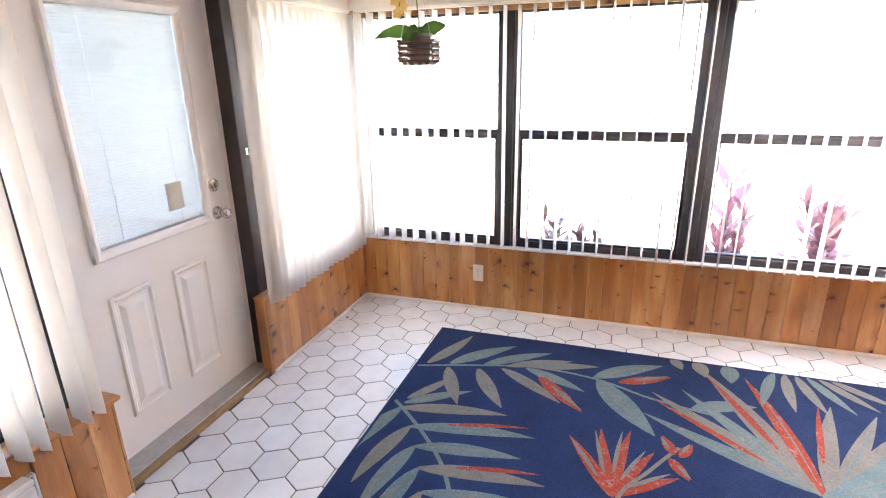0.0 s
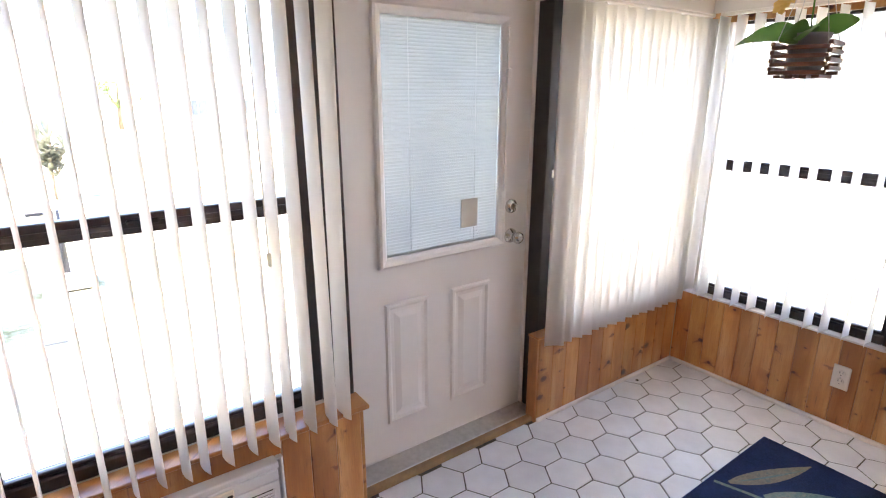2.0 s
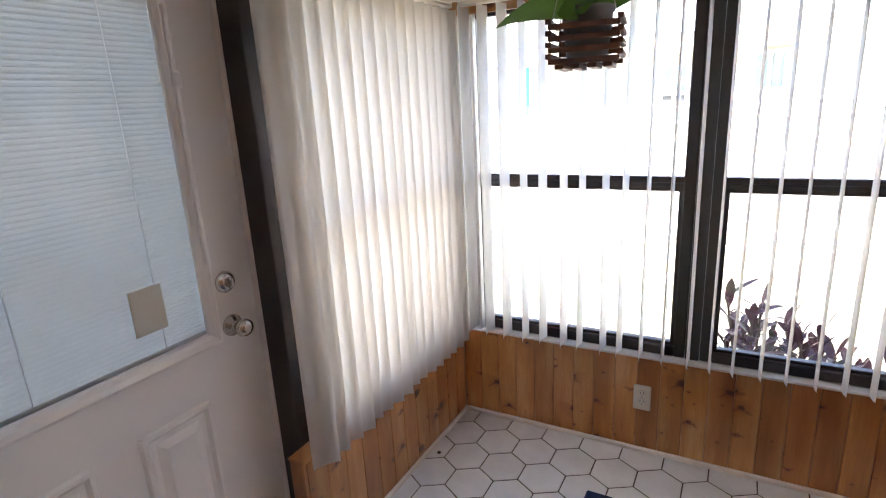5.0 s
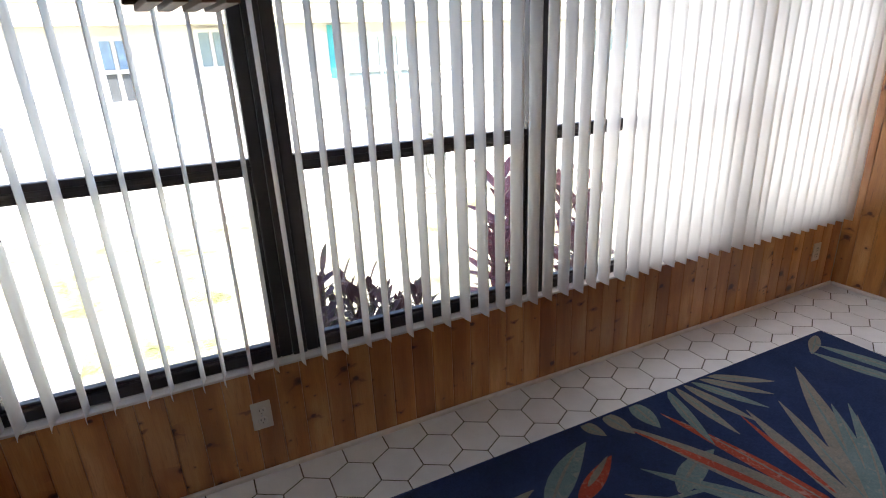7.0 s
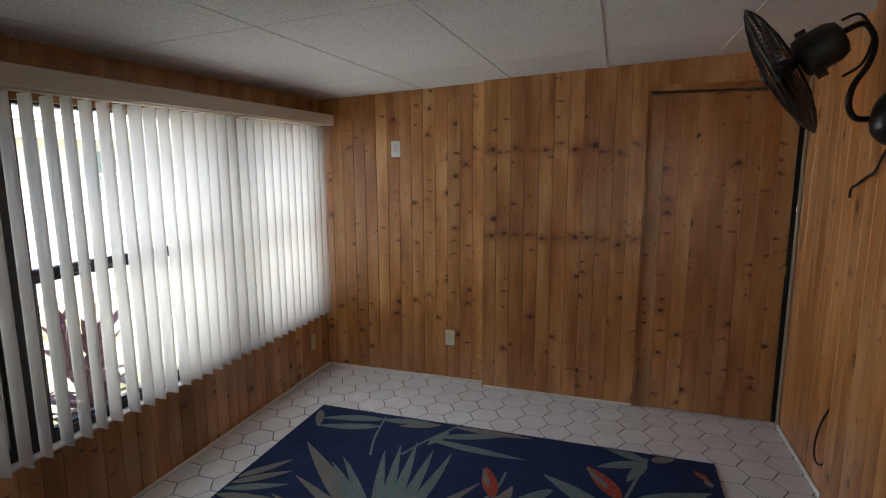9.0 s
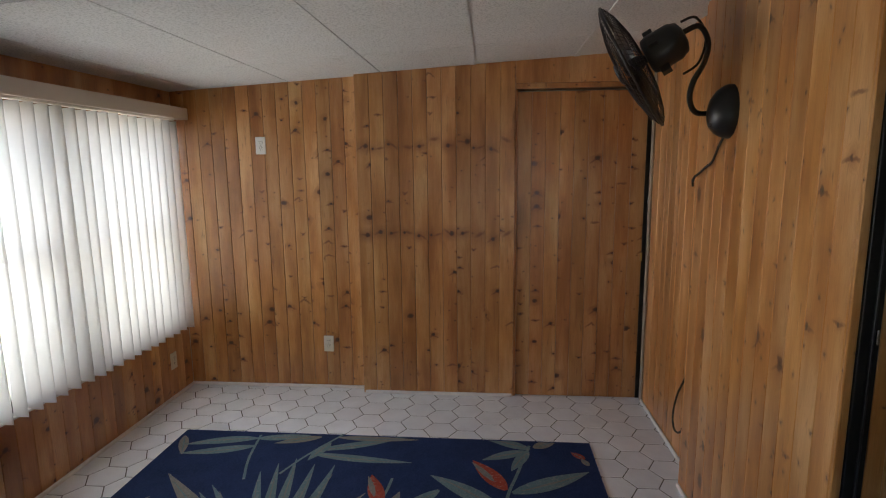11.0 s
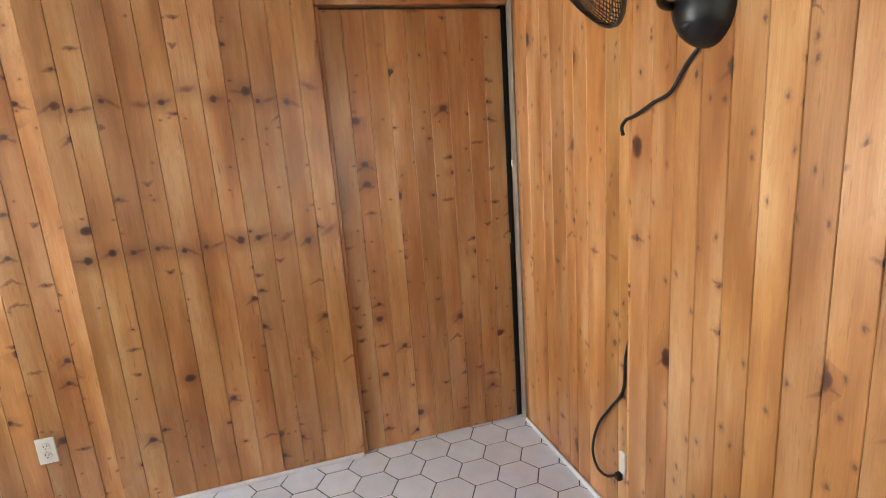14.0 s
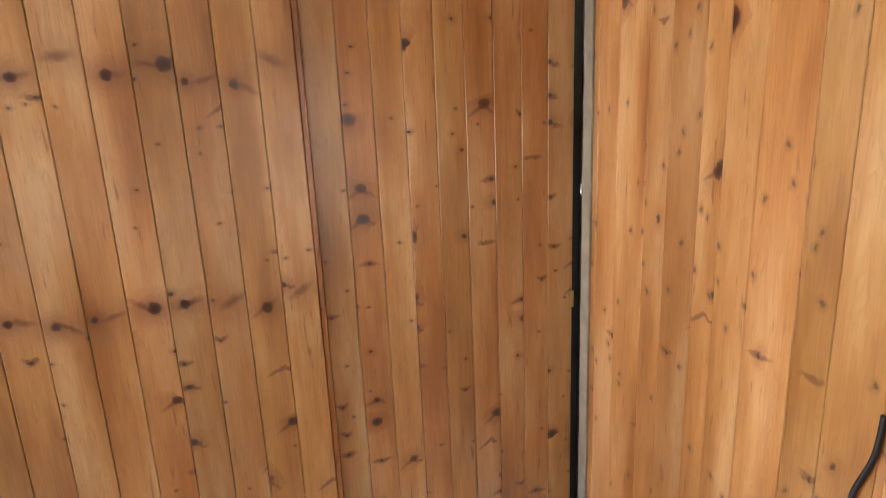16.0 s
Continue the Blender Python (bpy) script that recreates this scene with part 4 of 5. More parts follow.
def rug():
    r = thing("area_rug", "navy blue area rug with sage and coral tropical leaves", "rug", at=(0, 0, 0.0022))
    part("woven_base", boxes(((RUG[0], RUG[2], 0.0), (RUG[1], RUG[3], 0.010)), bevel=0.003), RUG_NAVY, r)
    bind = boxes(((RUG[0] - 0.003, RUG[2], 0.0), (RUG[0] + 0.004, RUG[3], 0.0105)), ((RUG[1] - 0.004, RUG[2], 0.0), (RUG[1] + 0.003, RUG[3], 0.0105)),
                 ((RUG[0], RUG[2] - 0.003, 0.0), (RUG[1], RUG[2] + 0.004, 0.0105)), ((RUG[0], RUG[3] - 0.004, 0.0), (RUG[1], RUG[3] + 0.003, 0.0105)), bevel=0.002)
    part("binding", bind, RUG_EDGE, r)
    bm = bmesh.new()
    T, P, C = 0, 1, 2  # sage, taupe, coral
    # palm frond along the west edge
    stem_on_rug(bm, [(-1.05, 2.13), (-0.83, 1.93), (-0.66, 1.72), (-0.55, 1.45), (-0.50, 1.05)], 0.018, T)
    for i in range(9):
        t = i / 8
        x, y = -1.00 + 0.49 * t ** 0.8, 2.08 - 0.95 * t
        leaf_on_rug(bm, x, y, 18 - 12 * t, 0.50 + 0.06 * math.sin(i * 2.1), 0.085, T if i % 3 else P, -14, C if i % 2 else None)
        leaf_on_rug(bm, x, y, 246 + 16 * t, 0.40, 0.085, P if i % 3 == 1 else T, 16)
    leaf_on_rug(bm, -1.00, 2.12, 38, 0.34, 0.070, T, -8)
    leaf_on_rug(bm, -1.00, 2.16, 52, 0.30, 0.060, P, 10)
    # spray in the north-west corner
    stem_on_rug(bm, [(-1.06, 2.46), (-0.80, 2.54), (-0.47, 2.62), (-0.15, 2.60), (0.12, 2.50), (0.40, 2.44)], 0.016, T)
    for x, y, a, l, w, m, c in ((-1.02, 2.50, 62, 0.40, 0.085, P, 10), (-0.90, 2.53, 50, 0.42, 0.10, T, -12), (-0.72, 2.57, 42, 0.40, 0.085, T, -14), (-0.60, 2.59, 30, 0.36, 0.075, P, -10),
                              (-0.46, 2.62, 24, 0.34, 0.075, P, -12), (-0.90, 2.49, -68, 0.34, 0.085, P, 6), (-0.74, 2.52, -62, 0.36, 0.090, P, 8), (-0.62, 2.56, -30, 0.40, 0.080, P, -8), (-0.50, 2.60, -18, 0.34, 0.08, T, -10)):
        leaf_on_rug(bm, x, y, a, l, w, m, c)
    leaf_on_rug(bm, -0.42, 2.54, -50, 0.34, 0.085, C, 6, P)
    leaf_on_rug(bm, -0.15, 2.61, 42, 0.40, 0.110, T, -16)
    leaf_on_rug(bm, -0.13, 2.59, -58, 0.46, 0.150, T, 4)
    leaf_on_rug(bm, -0.03, 2.60, 24, 0.28, 0.075, C, 4, P)
    leaf_on_rug(bm, 0.30, 2.47, 30, 0.30, 0.100, T, -20)
    # coral blooms
    for a, l, w, c in ((116, 0.36, 0.060, 8), (100, 0.40, 0.055, -4), (84, 0.42, 0.055, -6), (66, 0.34, 0.055, -8), (40, 0.30, 0.06, -10)):
        leaf_on_rug(bm, -0.04, 1.80, a, l, w, C, c, P)
    stem_on_rug(bm, [(0.22, 2.16), (0.10, 1.98), (-0.02, 1.78), (-0.06, 1.40)], 0.016, P)
    leaf_on_rug(bm, 0.20, 2.11, 110, 0.12, 0.055, C, 0, P)
    leaf_on_rug(bm, 0.22, 2.10, 60, 0.11, 0.050, C, 0, P)
    leaf_on_rug(bm, 0.18, 2.08, -60, 0.13, 0.055, C, 0, P)
    # large fan in the middle of the north half
    for i, (a, l, w, m) in enumerate(((156, 0.74, 0.090, T), (140, 0.80, 0.100, P), (126, 0.74, 0.085, T), (108, 0.86, 0.120, P), (94, 0.80, 0.075, C), (78, 0.66, 0.085, P), (50, 0.98, 0.120, P), (60, 0.70, 0.075, P), (40, 0.72, 0.075, T), (32, 0.76, 0.065, T),
                                      (24, 0.78, 0.065, T), (16, 0.82, 0.065, T), (8, 0.84, 0.065, T), (-2, 0.78, 0.070, T), (-12, 0.80, 0.070, T), (-24, 0.66, 0.075, P), (-38, 0.70, 0.08, T))):
        leaf_on_rug(bm, 0.72 + 0.02 * math.cos(i), 2.03, a, l, w, m, -6 + (i % 5) * 4, C if i in (1, 3, 5) else None)
    # pale feathered leaf by the north edge
    for i in range(6):
        leaf_on_rug(bm, 0.72 + 0.05 * i, 2.92, -112 + 14 * i, 0.36 - 0.015 * i, 0.060, P if i % 3 else T, 6)
    leaf_on_rug(bm, 0.52, 2.93, -100, 0.18, 0.10, T, 8)
    leaf_on_rug(bm, 0.36, 2.93, -80, 0.16, 0.09, P, 0)
    leaf_on_rug(bm, 0.24, 2.93, -70, 0.12, 0.07, P, 0)
    # sprays in the north-east corner
    stem_on_rug(bm, [(1.36, 2.36), (1.55, 2.42), (1.80, 2.46)], 0.014, T)
    stem_on_rug(bm, [(1.42, 2.20), (1.60, 2.12), (1.84, 1.98)], 0.014, T)
    for x, y, a, l, w, m, c in ((1.76, 2.90, 206, 0.22, 0.060, P, 0), (1.76, 2.46, 96, 0.40, 0.085, T, 14), (1.68, 2.44, 112, 0.40, 0.080, T, -12), (1.76, 2.46, -84, 0.30, 0.075, T, 8), (1.80, 2.10, 110, 0.26, 0.07, P, 0),
                              (1.66, 2.09, -78, 0.52, 0.075, T, 16), (1.62, 2.10, -100, 0.56, 0.070, T, 8), (1.80, 2.00, -92, 0.46, 0.06, P, 4), (1.74, 2.03, 160, 0.2, 0.07, T, 0)):
        leaf_on_rug(bm, x, y, a, l, w, m, c)
    # bud beside the fan
    stem_on_rug(bm, [(1.42, 1.62), (1.20, 1.66), (0.95, 1.86)], 0.014, T)
    leaf_on_rug(bm, 1.20, 1.64, 20, 0.26, 0.090, C, 0, P)
    leaf_on_rug(bm, 1.12, 1.66, 118, 0.34, 0.080, P, -16)
    leaf_on_rug(bm, 1.10, 1.62, -20, 0.22, 0.07, P, 10)
    leaf_on_rug(bm, 1.34, 1.38, 140, 0.30, 0.080, T, -6)
    # plant in the south-east corner
    stem_on_rug(bm, [(1.78, 0.92), (1.50, 1.00), (1.28, 1.06), (0.95, 1.10), (0.50, 1.05)], 0.016, T)
    leaf_on_rug(bm, 1.36, 1.06, 30, 0.30, 0.110, C, 6, P)
    leaf_on_rug(bm, 1.34, 1.03, -66, 0.44, 0.115, T, 6)
    leaf_on_rug(bm, 1.20, 1.08, 48, 0.44, 0.110, T, 10)
    for x, y, a, l, w, m in ((1.74, 0.92, 62, 0.28, 0.085, T), (1.72, 0.94, 110, 0.26, 0.08, T), (1.76, 0.90, -60, 0.16, 0.08, P), (1.72, 0.93, 150, 0.22, 0.07, T), (1.66, 0.64, 40, 0.09, 0.05, C), (1.60, 0.63, 20, 0.07, 0.04, P)):
        leaf_on_rug(bm, x, y, a, l, w, m, 6)
    # the south half repeats the same kinds of sprays
    rnd = random.Random(7)
    for cx, cy, turn in ((-0.70, 0.78, 60), (0.10, 0.85, 95), (0.75, 0.72, 70), (0.45, 1.45, 120)):
        for i in range(8):
            leaf_on_rug(bm, cx, cy, turn - 70 + 20 * i, rnd.uniform(0.32, 0.5), rnd.uniform(0.06, 0.1), i % 2, rnd.uniform(-12, 12), C if i == 3 else None)
    tagged(part("leaf_pattern", bm, (RUG_TEAL, RUG_TAUPE, RUG_RED), r, "woven sage, taupe and coral leaves"), kind="stuff")


rug()

# ---------- outdoors ----------
def lawn():
    bm = bmesh.new()
    bmesh.ops.create_grid(bm, x_segments=2, y_segments=2, size=600)
    for v in bm.verts:
        v.co.z = GROUND - 0.02
    return solid("ground", bm, LAWN, "sunlit dry lawn", "lawn", "structure")


lawn()
solid("driveway", boxes(((-5.6, -14.0, GROUND - 0.2), (-2.10, 6.5, GROUND))), CONCRETE, "pale sunlit concrete driveway", "driveway", "structure")
solid("porch_step", boxes(((-2.95, 1.10, GROUND), (-2.02, 2.40, -0.18)), bevel=0.01), CONCRETE, "concrete step outside the door", "step", "structure")
solid("foundation", boxes(((XW - 0.21, -2.0, GROUND - 0.1), (XE + 0.16, YN + 0.125, -0.1))), SKIRT, "painted foundation under the porch", "foundation", "structure")

YF = 10.0


def house_window(parent, x0, x1, z0, z1, mats, cols=2, label=""):
    w = new("window", mesh_of("window", boxes(((x0, YF - 0.05, z0), (x0 + 0.05, YF, z1)), ((x1 - 0.05, YF - 0.05, z0), (x1, YF, z1)), ((x0 + 0.0505, YF - 0.048, z0), (x1 - 0.0505, YF, z0 + 0.05)),
            ((x0 + 0.0505, YF - 0.048, z1 - 0.05), (x1 - 0.0505, YF, z1)), ((x0 + 0.0505, YF - 0.060, (z0 + z1) / 2 - 0.025), (x1 - 0.0505, YF, (z0 + z1) / 2 + 0.025)),
            *[((x0 + (x1 - x0) * i / cols - 0.02, YF - 0.042, z0 + 0.052), (x0 + (x1 - x0) * i / cols + 0.02, YF, z1 - 0.052)) for i in range(1, cols)]), SIDING))
    w.parent = parent
    tagged(w, label)
    for k, mat in enumerate(mats):
        a, b = (z0, (z0 + z1) / 2) if k == 0 else ((z0 + z1) / 2, z1)
        for i in range(cols):
            u0, u1 = x0 + (x1 - x0) * i / cols, x0 + (x1 - x0) * (i + 1) / cols
            part("pane", boxes(((u0 + 0.03, YF - 0.03, a + 0.03), (u1 - 0.03, YF - 0.022, b - 0.03))), mat, w)


def neighbour_house():
    h = thing("neighbour_house", "long white manufactured home with teal shutters", "house", at=(0, 0, 0))
    part("wall", boxes(((-7.5, YF, GROUND + 0.12), (14.0, YF + 4.0, 2.15))), SIDING, h)
    laps = bmesh.new()
    for i in range(12):
        z = GROUND + 0.16 + i * 0.21
        v = [laps.verts.new(p) for p in ((-7.5, YF - 0.016, z), (14.0, YF - 0.016, z), (14.0, YF - 0.003, z + 0.208), (-7.5, YF - 0.003, z + 0.208))]
        laps.faces.new(v)
        b = [laps.verts.new(p) for p in ((-7.5, YF - 0.016, z), (-7.5, YF, z), (14.0, YF, z), (14.0, YF - 0.016, z))]
        laps.faces.new(b)
    tagged(part("siding_boards", laps, SIDING, h), kind="stuff")
    part("skirting", boxes(((-7.45, YF + 0.06, GROUND - 0.1), (13.9, YF + 0.11, GROUND + 0.118))), SKIRT, h)
    part("fascia", boxes(((-7.7, YF - 0.38, 1.985), (14.2, YF - 0.30, 2.25))), CREAM, h)
    part("soffit", boxes(((-7.7, YF - 0.30, 1.995), (14.2, YF, 2.015))), CREAM, h)
    roof_bm = bmesh.new()
    for y0, z0, y1, z1 in ((YF - 0.40, 2.251, YF + 2.0, 2.95), (YF + 4.4, 2.251, YF + 2.0, 2.95)):
        roof_bm.faces.new([roof_bm.verts.new(p) for p in ((-7.8, y0, z0), (14.3, y0, z0), (14.3, y1, z1), (-7.8, y1, z1))])
    part("roof", roof_bm, ROOF, h)
    house_window(h, -1.82, -1.42, 1.02, 1.87, (DARKGLASS, PATTERN), 2)
    house_window(h, -0.64, -0.22, 0.92, 1.95, (SIDING, CURTAIN), 2)
    house_window(h, 1.40, 2.60, 0.77, 1.85, (CURTAIN, PALEGLASS), 4)
    house_window(h, 6.0, 7.2, 0.95, 1.86, (CURTAIN, CURTAIN), 4)
    part("shutter", boxes(((1.19, YF - 0.04, 1.22), (1.33, YF - 0.002, 1.97)), bevel=0.006), TEAL, h, "faded teal shutter")
    part("shutter", boxes(((-3.99, YF - 0.04, 1.22), (-3.85, YF - 0.002, 1.97)), bevel=0.006), TEAL, h, "faded teal shutter")
    part("downpipe", boxes(((-3.66, YF - 0.07, 0.78), (-3.54, YF - 0.004, 1.97)), bevel=0.01), AC_GREY, h)
    part("downpipe", boxes(((-3.46, YF - 0.07, 0.77), (-3.39, YF - 0.004, 1.97)), bevel=0.01), AC_GREY, h)


neighbour_house()


def shrub(name, x, y, height, spread, n, material, seed, label, leaf=0.16):
    """Several thin stems, each with rosettes of long pointed leaves."""
    rnd = random.Random(seed)
    s = thing(name, label, "shrub", "shrubs by the window", at=(x, y, GROUND - 0.02))
    stems, crown = bmesh.new(), bmesh.new()
    for i in range(n):
        a, lean = rnd.uniform(0, 6.28), rnd.uniform(0.1, 1.0) * spread
        top = Vector((math.cos(a) * lean, math.sin(a) * lean, height * rnd.uniform(0.6, 1.0)))
        mid = Vector((top.x * 0.35, top.y * 0.35, top.z * 0.5))
        tube(stems, smooth_path([(0.15 * top.x, 0.15 * top.y, 0), mid, top], 3), 0.007, 5)
        for k in range(22):
            t = 0.45 + 0.55 * k / 21
            p = mid.lerp(top, (t - 0.45) / 0.55) if t > 0.45 else mid
            az, el = k * 2.4 + rnd.uniform(-0.4, 0.4), rnd.uniform(0.1, 0.9) + (0.5 if k > 15 else 0)
            l = leaf * rnd.uniform(0.7, 1.25)
            tip = p + Vector((math.cos(az) * math.cos(el), math.sin(az) * math.cos(el), math.sin(el))) * l
            blade(crown, p, tip, l * 0.27, rnd.uniform(0.0, 0.06), 0.25, n=4)
    part("stem", stems, BARK, s)
    tagged(part("foliage", crown, material, s), kind="stuff")
    return s


shrub("croton_shrub", -0.52, 4.15, 1.28, 0.26, 13, CROTON, 11, "dark red-green croton shrub outside the window")
shrub("croton_shrub", -0.22, 4.12, 1.30, 0.26, 13, CROTON, 12, "dark red-green croton shrub outside the window")
shrub("croton_shrub", 0.08, 4.10, 1.08, 0.24, 10, CROTON, 13, "dark red-green croton shrub outside the window")
shrub("cordyline_shrub", 0.62, 4.15, 1.58, 0.20, 5, CORDYLINE, 14, "pink cordyline shrub outside the window", 0.26)
shrub("cordyline_shrub", 1.18, 4.15, 1.54, 0.22, 5, CORDYLINE, 15, "pink cordyline shrub outside the window", 0.26)
shrub("yellow_shrub", -5.3, 9.3, 0.75, 0.20, 7, GREEN_LEAF, 16, "small yellow-green plant by the neighbour's wall", 0.25)


def garden_hose():
    h = thing("garden_hose", "coiled grey garden hose on the neighbour's wall", "hose", at=(2.86, 9.9, -0.10))
    bm, rnd = bmesh.new(), random.Random(3)
    for i in range(9):
        r, dx = rnd.uniform(0.16, 0.26), rnd.uniform(-0.05, 0.05)
        pts = [(dx + r * 0.8 * math.sin(a), -0.03 * i / 3, 0.42 - 0.75 * r - r * 2.0 * (1 - math.cos(a)) * 0.8) for a in [2 * math.pi * k / 18 for k in range(19)]]
        tube(bm, pts, 0.011, 6)
    part("coil", bm, HOSE, h)
    part("hanger", boxes(((-0.12, -0.10, 0.34), (0.12, 0.09, 0.42)), bevel=0.02), HOSE, h)


garden_hose()

# ---------- outlets ----------
def outlet(m, label, cover=IVORY):
    """A duplex outlet plate in the local x-z plane, facing -y."""
    o = thing("wall_outlet", label, "outlet", "wall outlets")
    o.matrix_basis = m
    part("cover_plate", boxes(((-0.035, -0.006, -0.0575), (0.035, 0, 0.0575)), bevel=0.003), cover, o)
    for z in (-0.020, 0.020):
        s = bmesh.new()
        lathe(s, [(0.0165, 0), (0.0165, 0.0025), (0.015, 0.0035)], pose(0, -0.0055, z, 90), 20)
        r = part("receptacle", s, cover, o)
        part("slot", boxes(((-0.0075, -0.0098, z + 0.001), (-0.0050, -0.0088, z + 0.009)), ((0.0050, -0.0098, z + 0.001), (0.0075, -0.0088, z + 0.009)), ((-0.002, -0.0098, z - 0.010), (0.002, -0.0088, z - 0.006))), SLOT, r)
    sc = bmesh.new()
    lathe(sc, [(0.003, 0), (0.003, 0.0015), (0.002, 0.002)], pose(0, -0.0058, 0, 90), 10)
    part("screw", sc, ALU, o)
    return o


outlet(pose(-0.946, YN - 0.0025, 0.258), "ivory duplex outlet low on the pine wall")
outlet(pose(2.300, YN - 0.0025, 0.258), "ivory duplex outlet under the blinds")
outlet(pose(XE - 0.0025, 2.260, 0.325, 0, 0, 270), "ivory duplex outlet low on the pine wall")
outlet(pose(XE - 0.0025, 2.665, 1.690, 0, 0, 270), "white duplex outlet high on the pine wall", WHITE_PAINT)

# narrow outlet at the foot of the south wall, with the cable's plug in it
low = thing("wall_outlet", "narrow ivory outlet low on the pine wall", "outlet", "wall outlets", at=(1.606, YS_DEEP + 0.0005, 0.262))
part("cover_plate", boxes(((-0.016, 0, -0.052), (0.016, 0.012, 0.052)), bevel=0.003), IVORY, low)
part("plug", boxes(((-0.012, 0.0125, -0.058), (0.014, 0.034, -0.030)), bevel=0.004), BLACK, low, "black plug")

# cord box in the corner of the window
cb = thing("cord_tensioner", "small ivory cord tensioner beside the window", "cord tensioner")
part("case", boxes(((-1.742, YN - 0.010, 0.535), (-1.718, YN + 0.026, 0.640)), bevel=0.004), IVORY, cb)
part("clip", boxes(((-1.739, YN - 0.016, 0.560), (-1.722, YN - 0.0105, 0.590)), bevel=0.002), IVORY, cb)


# ---------- wall fan ----------
def wall_fan():
    f = thing("wall_fan", "black oscillating wall fan with a wire cage on the pine wall", "fan", at=(1.192, YS, 1.742))
    dome = bmesh.new()
    rings = []
    for s, d in ((1.0, 0.0), (1.0, 0.012), (0.94, 0.030), (0.80, 0.052), (0.58, 0.070), (0.30, 0.080), (0.08, 0.082)):
        rings.append([dome.verts.new((0.078 * s * math.sin(a), d, 0.105 * s * math.cos(a) * (1.0 if math.cos(a) > 0 else 0.95) - 0.012 * (1 - s))) for a in [2 * math.pi * k / 28 for k in range(28)]])
    for a, b in zip(rings, rings[1:]):
        for k in range(28):
            dome.faces.new((a[k], a[(k + 1) % 28], b[(k + 1) % 28], b[k])).smooth = True
    dome.faces.new(rings[-1])
    bmesh.ops.recalc_face_normals(dome, faces=dome.faces)
    wall_plate = part("wall_plate", dome, BLACK, f)
    kn = bmesh.new()
    lathe(kn, [(0.017, 0), (0.017, 0.010), (0.012, 0.014), (0.004, 0.015)], pose(-0.005, 0.062, -0.045, -60), 18)
    part("speed_knob", kn, BLACK, wall_plate)
    arm = bmesh.new()
    tube(arm, smooth_path([(0.045, 0.060, 0.000), (0.010, 0.125, 0.002), (-0.035, 0.165, 0.045), (-0.030, 0.155, 0.110), (0.035, 0.095, 0.190), (0.060, 0.075, 0.270), (0.035, 0.120, 0.325), (0.010, 0.185, 0.300)], 6), 0.0105, 10)
    part("arm", arm, BLACK, f)
    cord = bmesh.new()
    tube(cord, smooth_path([(0.00, 0.20, 0.335), (0.05, 0.13, 0.360), (0.10, 0.07, 0.300), (0.075, 0.10, 0.200), (0.03, 0.17, 0.150)], 6), 0.005, 8)
    part("motor_cable", cord, RUBBER, f)
    n = Vector((0.320, 0.820, -0.480)).normalized()
    centre = Vector((0.040, 0.365, 0.180))
    rot = n.to_track_quat("Z", "Y").to_matrix().to_4x4()
    m = Matrix.Translation(centre) @ rot
    mot = bmesh.new()
    lathe(mot, [(0.03, -0.21), (0.058, -0.200), (0.072, -0.17), (0.075, -0.09), (0.068, -0.066), (0.05, -0.060)], m, 24)
    motor = part("motor_housing", mot, BLACK, f)
    for a in range(4):
        cl = bmesh.new()
        t = m @ pose(0.0, 0, 0, 0, 0, 90 * a + 20)
        for lo, hi in (((0.062, -0.015, -0.12), (0.098, 0.015, -0.085)),):
            got = bmesh.ops.create_cube(cl, size=1, matrix=t @ Matrix.Translation([(p + q) / 2 for p, q in zip(lo, hi)]) @ Matrix.Diagonal((*[q - p for p, q in zip(lo, hi)], 1)))
        part("clamp", cl, BLACK, motor)
    cage = bmesh.new()
    R = 0.255

    def ring(r, z, rad, sides=5):
        tube(cage, [m @ Vector((r * math.cos(a), r * math.sin(a), z)) for a in [2 * math.pi * k / 40 for k in range(41)]], rad, sides, caps=False)

    ring(R, 0.0, 0.006, 6)
    for r, z in ((0.05, 0.048), (0.10, 0.046), (0.15, 0.039), (0.20, 0.027), (0.235, 0.014)):
        ring(r, z, 0.0014, 4)
        ring(r, -z - 0.004, 0.0014, 4)
    for k in range(72):
        a = 2 * math.pi * k / 72
        c, s = math.cos(a), math.sin(a)
        tube(cage, [m @ Vector((r * c, r * s, z)) for r, z in ((0.04, 0.050), (0.12, 0.044), (0.20, 0.027), (0.243, 0.011), (R, 0.0))], 0.0012, 4, caps=False)
        tube(cage, [m @ Vector((r * c, r * s, z)) for r, z in ((0.06, -0.054), (0.12, -0.049), (0.20, -0.031), (0.243, -0.012), (R, 0.0))], 0.0012, 4, caps=False)
    tagged(part("cage", cage, BLACK, f), kind="stuff")
    cap = bmesh.new()
    lathe(cap, [(0.042, 0.046), (0.042, 0.056), (0.03, 0.060), (0.01, 0.061)], m, 20)
    part("cage_badge", cap, BLACK, f)
    for k in range(3):
        bl = bmesh.new()
        rows = []
        for i in range(7):
            r = 0.03 + 0.19 * i / 6
            w = 0.35 + 0.30 * math.sin(math.pi * (0.25 + 0.6 * i / 6))
            rows.append([bl.verts.new(m @ Vector((r * math.cos(2.094 * k + w * u), r * math.sin(2.094 * k + w * u), 0.030 * u))) for u in (-1, -0.5, 0, 0.5, 1)])
        for a, b in zip(rows, rows[1:]):
            for j in range(4):
                bl.faces.new((a[j], a[j + 1], b[j + 1], b[j])).smooth = True
        part("blade", bl, BLACK, f)
    hub = bmesh.new()
    lathe(hub, [(0.012, -0.065), (0.03, -0.03), (0.032, 0.02), (0.01, 0.03)], m, 16)
    part("hub", hub, BLACK, f)


wall_fan()


